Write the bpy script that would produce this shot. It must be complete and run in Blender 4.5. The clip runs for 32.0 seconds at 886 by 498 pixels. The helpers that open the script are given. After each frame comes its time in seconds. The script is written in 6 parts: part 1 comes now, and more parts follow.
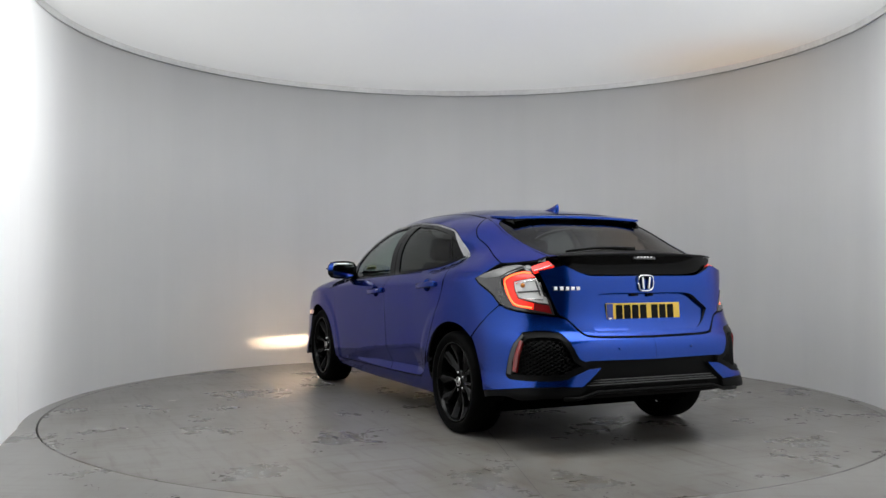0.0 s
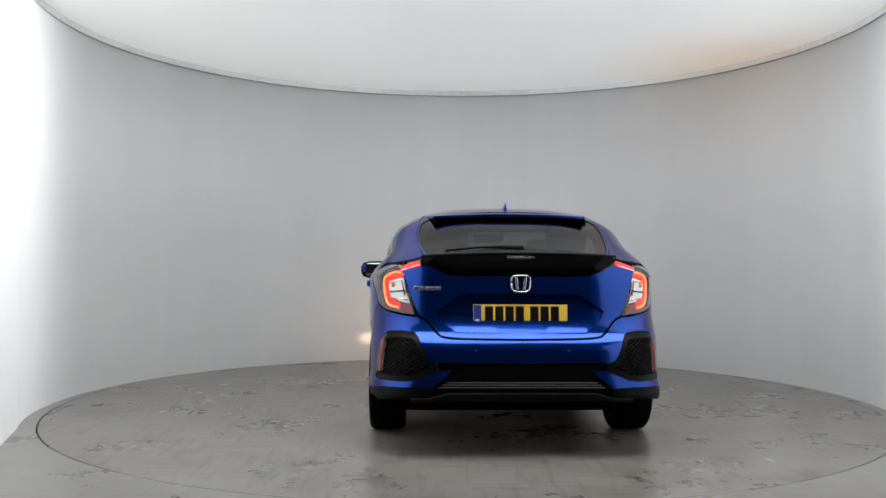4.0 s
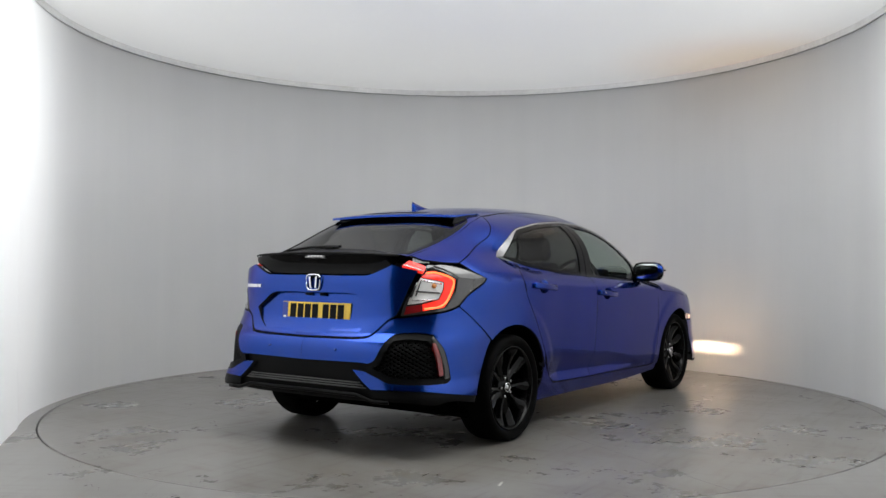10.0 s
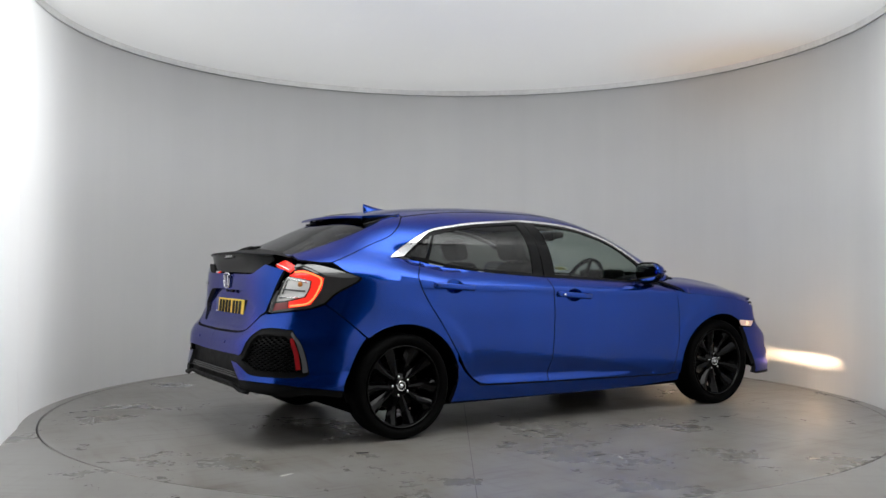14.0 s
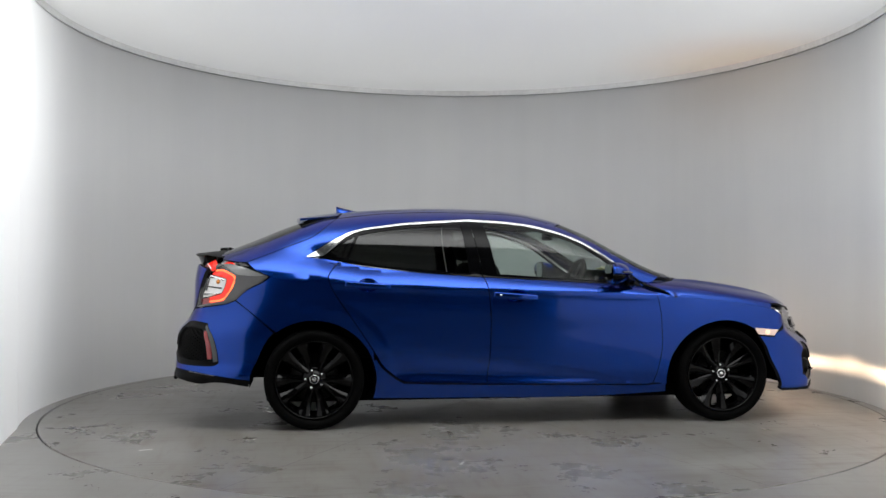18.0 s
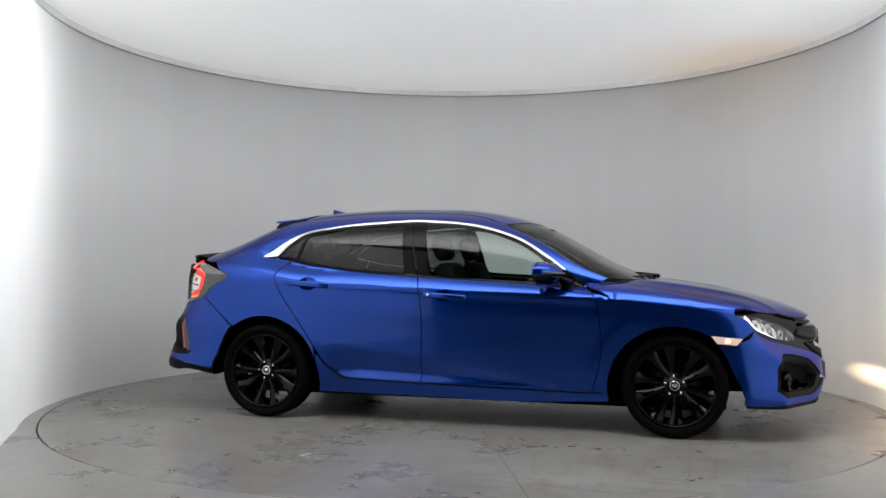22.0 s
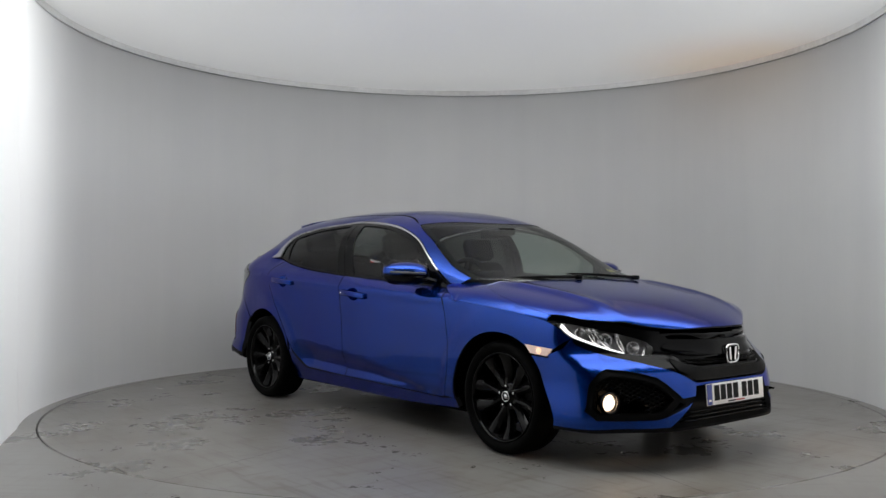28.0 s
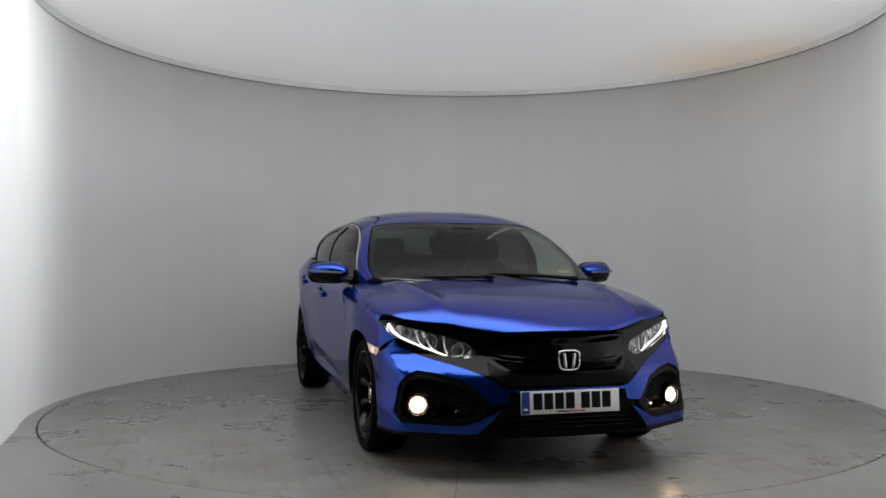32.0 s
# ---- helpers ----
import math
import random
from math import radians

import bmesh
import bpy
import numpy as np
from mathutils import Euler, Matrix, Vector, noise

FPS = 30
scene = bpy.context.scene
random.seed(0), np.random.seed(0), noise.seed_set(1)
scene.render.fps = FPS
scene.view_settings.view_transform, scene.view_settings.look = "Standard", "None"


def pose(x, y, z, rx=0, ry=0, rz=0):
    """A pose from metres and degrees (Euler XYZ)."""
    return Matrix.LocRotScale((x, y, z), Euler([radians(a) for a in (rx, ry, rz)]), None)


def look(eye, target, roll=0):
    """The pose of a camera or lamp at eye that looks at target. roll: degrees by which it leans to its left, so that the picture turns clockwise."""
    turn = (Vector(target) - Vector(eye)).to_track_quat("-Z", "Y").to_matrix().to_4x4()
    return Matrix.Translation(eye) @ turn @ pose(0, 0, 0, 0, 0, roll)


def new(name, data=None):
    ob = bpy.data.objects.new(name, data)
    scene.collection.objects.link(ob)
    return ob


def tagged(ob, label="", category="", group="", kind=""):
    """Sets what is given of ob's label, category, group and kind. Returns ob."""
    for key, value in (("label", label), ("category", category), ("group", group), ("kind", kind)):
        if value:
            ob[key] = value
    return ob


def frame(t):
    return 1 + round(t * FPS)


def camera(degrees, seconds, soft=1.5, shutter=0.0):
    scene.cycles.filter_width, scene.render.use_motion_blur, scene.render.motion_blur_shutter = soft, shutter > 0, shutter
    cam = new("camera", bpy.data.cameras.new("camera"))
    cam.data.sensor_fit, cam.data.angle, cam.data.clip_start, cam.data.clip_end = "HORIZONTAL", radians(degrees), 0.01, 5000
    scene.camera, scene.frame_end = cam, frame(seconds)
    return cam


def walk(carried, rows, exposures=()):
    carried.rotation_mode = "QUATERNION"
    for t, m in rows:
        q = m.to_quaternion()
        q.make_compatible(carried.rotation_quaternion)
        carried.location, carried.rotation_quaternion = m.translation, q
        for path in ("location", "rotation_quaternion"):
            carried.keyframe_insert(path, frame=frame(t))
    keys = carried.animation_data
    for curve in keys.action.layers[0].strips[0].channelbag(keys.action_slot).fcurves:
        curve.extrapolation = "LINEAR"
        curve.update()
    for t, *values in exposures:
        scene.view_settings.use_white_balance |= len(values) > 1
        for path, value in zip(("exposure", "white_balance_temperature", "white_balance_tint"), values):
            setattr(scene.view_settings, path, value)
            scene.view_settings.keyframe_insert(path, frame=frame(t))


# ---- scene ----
from mathutils.geometry import delaunay_2d_cdt

# ---- camera ----
cam = camera(51.89, 32.0)
EYE = Vector((0.0, -6.917, 1.060))
AIM = EYE + Vector((-0.02294, 0.99965, 0.01311)) * 5.0
LEVELS = [(0.0, 0.10), (2.0, 0.26), (3.0, 0.27), (6.0, 0.28), (9.0, 0.22), (13.0, 0.14), (17.0, 0.15), (19.0, 0.05), (22.0, 0.26), (23.0, 0.26), (24.0, 0.27), (25.0, 0.22), (28.0, -0.12), (29.0, -0.25), (30.0, -0.35), (31.0, -0.29), (32.0, -0.15)]
walk(cam, [(0.0, look(EYE, AIM, 0.184)), (32.0, look(EYE, AIM, 0.184))], LEVELS)
CLIP = 32.0


def turn_at(t):
    """Heading of the turntable in degrees; it runs clockwise seen from above at nearly 6 degrees a second."""
    s = t / CLIP
    return 116.245 - 5.90464 * t - 0.6019 * 4 * s * (1 - s) + 0.3264 * 8 * s * (1 - s) * (1 - 2 * s)

# ---- world and light ----
world = bpy.data.worlds.new("world")
world.use_nodes = True
world.node_tree.nodes["Background"].inputs[0].default_value = (0.02, 0.02, 0.022, 1)
world.node_tree.nodes["Background"].inputs[1].default_value = 0.3
scene.world = world
scene.view_settings.exposure = 0.0
# strength of the added glow in the ceiling's unseen front part
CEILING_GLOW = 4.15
PANEL_GLOW = 0.44

# plan of the studio, metres
WALL_R, WALL_Y = 3.037, -0.076
TABLE_R = 2.95
WALL_TOP, TRIM_TOP = 2.854, 2.906
PANEL_A, PANEL_FULL, PANEL_B = -16.0, 17.0, 23.0      # painted glow starts, peaks, leaves the circle; degrees past the sides towards the opening
FLARE = (1.957, -4.0)              # unseen free ends of the glowing walls, run on to brighten the car


# ---- node helpers ----
def material(name):
    m = bpy.data.materials.new(name)
    m.use_nodes = True
    nt = m.node_tree
    return m, nt, nt.nodes["Principled BSDF"]


def node(nt, kind, **values):
    n = nt.nodes.new(kind)
    for k, v in values.items():
        n.inputs[k].default_value = v
    return n


def ramp(nt, src, stops):
    n = nt.nodes.new("ShaderNodeValToRGB")
    els = n.color_ramp.elements
    while len(els) < len(stops):
        els.new(0.5)
    for e, (pos, col) in zip(els, stops):
        e.position = pos
        e.color = (*col, 1) if len(col) == 3 else col
    nt.links.new(src, n.inputs[0])
    return n


def noise_of(nt, scale, detail=4.0, rough=0.55, stretch=None, space="Object"):
    tc = nt.nodes.new("ShaderNodeTexCoord")
    src = tc.outputs[space]
    if stretch:
        mp = nt.nodes.new("ShaderNodeMapping")
        mp.inputs["Scale"].default_value = stretch
        nt.links.new(src, mp.inputs[0])
        src = mp.outputs[0]
    n = node(nt, "ShaderNodeTexNoise", Scale=scale, Detail=detail, Roughness=rough)
    nt.links.new(src, n.inputs["Vector"])
    return n.outputs[0]


def mix(nt, kind, fac, a, b):
    n = nt.nodes.new("ShaderNodeMix")
    n.data_type, n.blend_type = "RGBA", kind
    for i, v in ((0, fac), (6, a), (7, b)):
        if hasattr(v, "links"):
            nt.links.new(v, n.inputs[i])
        else:
            n.inputs[i].default_value = v if i == 0 else (*v, 1)
    return n.outputs[2]


def bump(nt, bsdf, height, strength, distance):
    n = node(nt, "ShaderNodeBump", Strength=strength, Distance=distance)
    nt.links.new(height, n.inputs["Height"])
    nt.links.new(n.outputs[0], bsdf.inputs["Normal"])


def plain(name, colour, rough=0.5, metal=0.0, coat=0.0, emit=None, glow=0.0, grain=0.12, scale=30.0, relief=0.0):
    """A material with a fine and a broad variation round one colour."""
    m, nt, b = material(name)
    fine, broad = noise_of(nt, scale), noise_of(nt, scale * 0.08)
    lo, hi = [tuple(c * k for c in colour) for k in (1 - grain, 1 + grain)]
    c = ramp(nt, mix(nt, "MIX", 0.5, fine, broad), [(0.3, lo), (0.7, hi)])
    nt.links.new(c.outputs[0], b.inputs["Base Color"])
    r = ramp(nt, broad, [(0.3, (max(rough - 0.06, 0.0),) * 3), (0.7, (min(rough + 0.06, 1.0),) * 3)])
    nt.links.new(r.outputs[0], b.inputs["Roughness"])
    b.inputs["Metallic"].default_value, b.inputs["Coat Weight"].default_value = metal, coat
    b.inputs["Coat Roughness"].default_value = 0.04
    if emit:
        b.inputs["Emission Color"].default_value, b.inputs["Emission Strength"].default_value = (*emit, 1), glow
    if relief:
        bump(nt, b, fine, 0.4, relief)
    return m


# ---- studio materials ----
def wall_material():
    """White painted fabric wall; a glow painted into both ends beside the opening fades out along the curve."""
    m, nt, b = material("white_wall")
    streaks, broad = noise_of(nt, 2.2, 5, 0.6, (1, 1, 0.06)), noise_of(nt, 0.7, 3)
    c = ramp(nt, mix(nt, "MIX", 0.5, streaks, broad), [(0.3, (0.71, 0.712, 0.718)), (0.7, (0.80, 0.80, 0.798))])
    nt.links.new(c.outputs[0], b.inputs["Base Color"])
    b.inputs["Roughness"].default_value = 0.62
    bump(nt, b, noise_of(nt, 6, 3, 0.5, (1, 1, 0.1)), 0.15, 0.004)
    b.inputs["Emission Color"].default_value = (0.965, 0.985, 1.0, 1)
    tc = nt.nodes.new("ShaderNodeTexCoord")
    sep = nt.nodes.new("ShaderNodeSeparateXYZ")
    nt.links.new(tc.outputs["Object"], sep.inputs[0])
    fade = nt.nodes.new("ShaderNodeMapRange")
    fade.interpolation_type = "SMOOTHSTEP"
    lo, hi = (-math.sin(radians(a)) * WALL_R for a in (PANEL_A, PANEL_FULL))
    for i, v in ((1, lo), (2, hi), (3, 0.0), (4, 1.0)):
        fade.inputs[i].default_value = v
    # on one side the painted glow starts nearer to the opening
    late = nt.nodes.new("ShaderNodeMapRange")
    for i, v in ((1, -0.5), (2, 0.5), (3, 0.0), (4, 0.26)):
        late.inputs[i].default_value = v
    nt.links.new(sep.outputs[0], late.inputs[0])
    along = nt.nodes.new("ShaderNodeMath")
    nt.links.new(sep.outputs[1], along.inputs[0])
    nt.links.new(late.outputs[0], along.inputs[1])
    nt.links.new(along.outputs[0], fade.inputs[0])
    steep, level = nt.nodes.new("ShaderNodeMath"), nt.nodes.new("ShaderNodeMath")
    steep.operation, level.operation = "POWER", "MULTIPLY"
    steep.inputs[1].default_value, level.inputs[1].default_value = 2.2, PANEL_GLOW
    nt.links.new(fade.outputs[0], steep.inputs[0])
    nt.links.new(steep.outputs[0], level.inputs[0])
    # the painted glow is dimmed towards the foot of the wall
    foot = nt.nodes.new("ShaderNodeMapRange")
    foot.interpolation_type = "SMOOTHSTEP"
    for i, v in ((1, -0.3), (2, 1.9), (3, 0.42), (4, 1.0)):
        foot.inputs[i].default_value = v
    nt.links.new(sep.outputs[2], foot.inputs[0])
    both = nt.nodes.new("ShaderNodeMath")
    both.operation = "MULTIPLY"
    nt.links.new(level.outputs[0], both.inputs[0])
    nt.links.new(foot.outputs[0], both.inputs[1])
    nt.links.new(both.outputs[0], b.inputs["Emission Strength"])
    return m


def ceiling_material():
    """Stretched translucent membrane; its glow, weaker towards the rim, is painted into the emission."""
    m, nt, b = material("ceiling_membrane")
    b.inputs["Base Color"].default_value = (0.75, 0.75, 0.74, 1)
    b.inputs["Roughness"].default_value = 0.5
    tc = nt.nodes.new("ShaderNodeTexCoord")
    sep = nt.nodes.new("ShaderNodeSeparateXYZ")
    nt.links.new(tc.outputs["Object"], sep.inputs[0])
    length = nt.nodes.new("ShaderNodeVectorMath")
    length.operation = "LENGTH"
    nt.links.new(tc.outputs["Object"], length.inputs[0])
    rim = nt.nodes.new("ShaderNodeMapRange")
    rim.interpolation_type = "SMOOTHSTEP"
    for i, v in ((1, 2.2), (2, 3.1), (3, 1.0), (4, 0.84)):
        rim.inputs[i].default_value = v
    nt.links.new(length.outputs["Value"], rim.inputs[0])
    # warm patch painted into the glow beside one edge
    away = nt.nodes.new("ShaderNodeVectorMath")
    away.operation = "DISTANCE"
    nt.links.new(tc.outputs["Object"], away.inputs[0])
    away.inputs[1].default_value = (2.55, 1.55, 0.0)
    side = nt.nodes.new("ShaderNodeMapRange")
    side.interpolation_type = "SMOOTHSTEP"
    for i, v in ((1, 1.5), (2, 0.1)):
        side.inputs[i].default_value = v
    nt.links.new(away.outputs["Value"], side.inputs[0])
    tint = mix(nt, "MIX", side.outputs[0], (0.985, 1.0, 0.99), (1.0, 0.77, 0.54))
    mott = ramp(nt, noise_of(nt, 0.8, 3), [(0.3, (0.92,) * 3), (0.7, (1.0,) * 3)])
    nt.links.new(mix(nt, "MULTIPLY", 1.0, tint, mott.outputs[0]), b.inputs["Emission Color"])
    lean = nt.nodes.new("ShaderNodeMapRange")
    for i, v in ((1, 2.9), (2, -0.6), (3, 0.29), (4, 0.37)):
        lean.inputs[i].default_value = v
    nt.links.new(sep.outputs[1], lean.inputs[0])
    # strong glow added over the unseen front part lights the studio
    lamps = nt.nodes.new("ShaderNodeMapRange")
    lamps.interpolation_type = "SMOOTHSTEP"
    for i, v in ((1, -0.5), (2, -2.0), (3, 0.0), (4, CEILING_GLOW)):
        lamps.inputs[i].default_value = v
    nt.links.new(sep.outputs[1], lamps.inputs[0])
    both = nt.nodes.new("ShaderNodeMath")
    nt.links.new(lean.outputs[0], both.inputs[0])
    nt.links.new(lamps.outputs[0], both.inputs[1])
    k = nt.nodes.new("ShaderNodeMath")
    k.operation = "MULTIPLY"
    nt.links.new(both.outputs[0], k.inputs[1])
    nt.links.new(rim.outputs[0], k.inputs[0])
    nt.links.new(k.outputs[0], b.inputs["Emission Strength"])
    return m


def concrete_material(name, worn):
    """Grey floor paint with clouds of wear, rubber scuffs, fine scratches and a patchy polish."""
    m, nt, b = material(name)
    cloud, fine = noise_of(nt, 1.1, 8, 0.68), noise_of(nt, 26, 6, 0.7)
    base = ramp(nt, cloud, [(0.25, (0.15, 0.144, 0.133)), (0.5, (0.215, 0.21, 0.2)), (0.75, (0.27, 0.266, 0.257))])
    c = mix(nt, "MULTIPLY", 1.0, base.outputs[0], ramp(nt, fine, [(0.3, (0.95,) * 3), (0.62, (1.0,) * 3)]).outputs[0])
    grime = ramp(nt, noise_of(nt, 2.1, 5, 0.6), [(0.40, (1.0,) * 3), (0.75, (0.70, 0.66, 0.60))])
    c = mix(nt, "MULTIPLY", worn, c, grime.outputs[0])
    for stretch, at, deep in (((1, 9, 1), 0.53, 0.64), ((8, 1.2, 1), 0.54, 0.74), ((3, 2.4, 1), 0.55, 0.80)):
        rub = ramp(nt, noise_of(nt, 2.2, 3, 0.5, stretch), [(at, (1.0,) * 3), (at + 0.2, (deep, deep * 0.94, deep * 0.86))])
        c = mix(nt, "MULTIPLY", worn, c, rub.outputs[0])
    pale = ramp(nt, noise_of(nt, 5, 8, 0.75, (2.2, 1, 1)), [(0.62, (0.0,) * 3), (0.82, (0.2,) * 3)])
    c = mix(nt, "ADD", 0.2 * worn, c, pale.outputs[0])
    nt.links.new(c, b.inputs["Base Color"])
    r = ramp(nt, mix(nt, "MIX", 0.12, cloud, fine), [(0.25, (0.20,) * 3), (0.75, (0.40,) * 3)])
    nt.links.new(r.outputs[0], b.inputs["Roughness"])
    bump(nt, b, fine, 0.02, 0.002)
    return m


WALL = wall_material()
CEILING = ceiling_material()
CONCRETE = concrete_material("painted_concrete", 0.4)
TABLE_TOP = concrete_material("turntable_paint", 1.0)
STEEL_EDGE = plain("dark_steel_edge", (0.08, 0.08, 0.08), 0.45, 0.8)
TAPE = plain("pale_tape", (0.6, 0.6, 0.57), 0.5)
TRIM = plain("trim_aluminium", (0.9, 0.9, 0.89), 0.4, 0.6)
DARK_ROOM = plain("dark_room_paint", (0.11, 0.11, 0.112), 0.8, grain=0.3, scale=4)


# ---- mesh helpers ----
def mesh_of(name, verts, faces, mat, smooth=True):
    me = bpy.data.meshes.new(name)
    me.from_pydata([tuple(v) for v in verts], [], faces)
    me.materials.append(mat)
    if smooth:
        me.polygons.foreach_set("use_smooth", [True] * len(me.polygons))
    me.update()
    return me


def thing(name, label, category, kind="", group=""):
    ob = new(name)
    return tagged(ob, label, category, group, kind)


def piece(name, me, parent=None, label=""):
    ob = new(name, me)
    while parent and parent.parent and parent.parent.parent:
        parent = parent.parent
    if parent:
        ob.parent = parent
    if label:
        tagged(ob, label)
    return ob


def arc_band(name, r0, r1, z0, z1, a0, a1, mat, steps=96, cy=0.0):
    """A curved block between two radii, two heights and two angles (degrees)."""
    verts, faces = [], []
    for i in range(steps + 1):
        a = radians(a0 + (a1 - a0) * i / steps)
        for r, z in ((r0, z0), (r1, z0), (r1, z1), (r0, z1)):
            verts.append((r * math.cos(a), r * math.sin(a) + cy, z))
    for i in range(steps):
        for k in range(4):
            faces.append((4 * i + k, 4 * i + (k + 1) % 4, 4 * i + 4 + (k + 1) % 4, 4 * i + 4 + k))
    n = 4 * steps
    faces += [(3, 2, 1, 0), (n, n + 1, n + 2, n + 3)]
    me = mesh_of(name, verts, faces, mat, smooth=False)
    return me


def box_mesh(name, size, mat, bevel=0.0, centre=(0, 0, 0), segments=2):
    bm = bmesh.new()
    bmesh.ops.create_cube(bm, size=1.0, matrix=Matrix.Translation(centre) @ Matrix.Diagonal((*size, 1)))
    if bevel:
        bmesh.ops.bevel(bm, geom=list(bm.edges), offset=bevel, segments=segments, affect="EDGES", profile=0.5)
    return done(name, bm, mat, bevel > 0)


def done(name, bm, mat, smooth=True):
    me = bpy.data.meshes.new(name)
    bmesh.ops.recalc_face_normals(bm, faces=list(bm.faces))
    bm.to_mesh(me)
    bm.free()
    me.materials.append(mat)
    if smooth:
        me.polygons.foreach_set("use_smooth", [True] * len(me.polygons))
    return me


# ---- the round studio ----
def build_studio():
    back = thing("wall_round", "smooth white painted cylindrical studio wall", "wall", "structure")
    back.location = (0, WALL_Y, 0)
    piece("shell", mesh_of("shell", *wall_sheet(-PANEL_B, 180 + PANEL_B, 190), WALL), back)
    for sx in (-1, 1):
        piece("glow_end", mesh_of("glow_end", *flare_sheet(sx), WALL, False), back, "white wall end beside the opening, glow put into its paint")
    # rim under the ceiling, in lengths butted together
    rim = thing("trim", "pale aluminium rim where wall meets ceiling", "trim", "structure")
    rim.location = (0, WALL_Y, 0)
    joints = [-PANEL_B, -18.4, 74.17, 166.77, 180 + PANEL_B]
    for a0, a1 in zip(joints, joints[1:]):
        piece("rim_length", arc_band("rim_length", WALL_R - 0.012, WALL_R + 0.10, WALL_TOP, TRIM_TOP, a0 + 0.025, a1 - 0.025, TRIM), rim)
    gap = arc_band("rim_shadow_gap", WALL_R + 0.004, WALL_R + 0.10, WALL_TOP - 0.006, WALL_TOP - 0.0005, -PANEL_B, 180 + PANEL_B, STEEL_EDGE)
    piece("shadow_gap", gap, rim)
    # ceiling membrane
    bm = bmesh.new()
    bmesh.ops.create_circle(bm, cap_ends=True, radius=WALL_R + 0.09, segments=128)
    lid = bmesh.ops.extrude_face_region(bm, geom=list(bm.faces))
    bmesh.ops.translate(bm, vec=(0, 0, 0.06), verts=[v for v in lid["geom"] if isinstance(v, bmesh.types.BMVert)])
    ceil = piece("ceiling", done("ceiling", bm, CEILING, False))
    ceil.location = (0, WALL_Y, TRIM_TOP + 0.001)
    tagged(ceil, "white stretched ceiling membrane with a painted-in glow, warmer at one edge", "ceiling", kind="structure")
    # floor round the turntable
    verts, faces, n = [], [], 160
    for i in range(n):
        a = 2 * math.pi * i / n
        c, s = math.cos(a), math.sin(a)
        k = 10.5 / max(abs(c), abs(s))
        for r, z in ((TABLE_R + 0.008, -0.06), (TABLE_R + 0.008, -0.004), (TABLE_R + 0.012, 0.0), (3.6, 0.0), (k, 0.0)):
            verts.append((r * c, r * s, z))
    for i in range(n):
        j = (i + 1) % n
        for q in range(4):
            faces.append((5 * i + q, 5 * i + q + 1, 5 * j + q + 1, 5 * j + q))
    ground = piece("floor", mesh_of("floor", verts, faces, CONCRETE, False))
    tagged(ground, "grey painted concrete floor with faint scuffs", "floor", kind="structure")
    # unseen room round the camera, added; its dark colour keeps reflections dark
    room = thing("wall_outer", "unseen dark room added beyond the studio opening", "wall", "structure")
    for nm, size, at in (("side_wall", (0.15, 14, 4.2), (-3.6, -2.0, 2.1)), ("side_wall", (0.15, 14, 4.2), (3.6, -2.0, 2.1)),
                         ("end_wall", (7.35, 0.15, 4.2), (0, -8.4, 2.1)), ("end_wall", (7.35, 0.15, 4.2), (0, 4.08, 2.1)),
                         ("roof", (7.35, 14.3, 0.15), (0, -2.0, 3.45))):
        w = piece(nm, box_mesh(nm, size, DARK_ROOM), room)
        w.location = at
    for sx in (-1, 1):
        x, y = FLARE[0] + 0.02, FLARE[1] - 0.06
        w = piece("jamb", box_mesh("jamb", (3.5 - abs(x), 0.12, 3.3), DARK_ROOM), room)
        w.location = (sx * (3.5 + abs(x)) / 2, y, 1.66)


def wall_sheet(a0, a1, steps):
    """A thick curved wall: inner and outer skin and the two ends."""
    verts, faces = [], []
    zs = (0.0, WALL_TOP * 0.5, WALL_TOP - 0.004)
    for i in range(steps + 1):
        a = radians(a0 + (a1 - a0) * i / steps)
        for r in (WALL_R, WALL_R + 0.1):
            for z in zs:
                verts.append((r * math.cos(a), r * math.sin(a), z))
    for i in range(steps):
        p, q = 6 * i, 6 * i + 6
        for k in (0, 1):
            faces += [(p + k, q + k, q + k + 1, p + k + 1), (q + 3 + k, p + 3 + k, p + 4 + k, q + 4 + k)]
        faces.append((p + 2, q + 2, q + 5, p + 5))
    n = 6 * steps
    faces += [(0, 1, 2, 5, 4, 3), (n + 3, n + 4, n + 5, n + 2, n + 1, n)]
    return verts, [f[::-1] for f in faces]


def flare_sheet(sx):
    """The straight glowing end of the wall, from the circle out to the jamb, 0.1 m thick."""
    a = radians(PANEL_B)
    p0 = Vector((WALL_R * math.cos(a), -WALL_R * math.sin(a), 0))
    p1 = Vector((FLARE[0], FLARE[1] - WALL_Y, 0))
    d = (p1 - p0).normalized()
    n = Vector((-d.y, d.x, 0)) * 0.1
    verts = []
    for p in (p0, p1):
        for q in (p, p + n):
            for z in (0.0, WALL_TOP + 0.1):
                verts.append((sx * q.x, q.y, z))
    return verts, [(0, 1, 5, 4), (2, 6, 7, 3), (0, 2, 3, 1), (4, 5, 7, 6), (1, 3, 7, 5)]


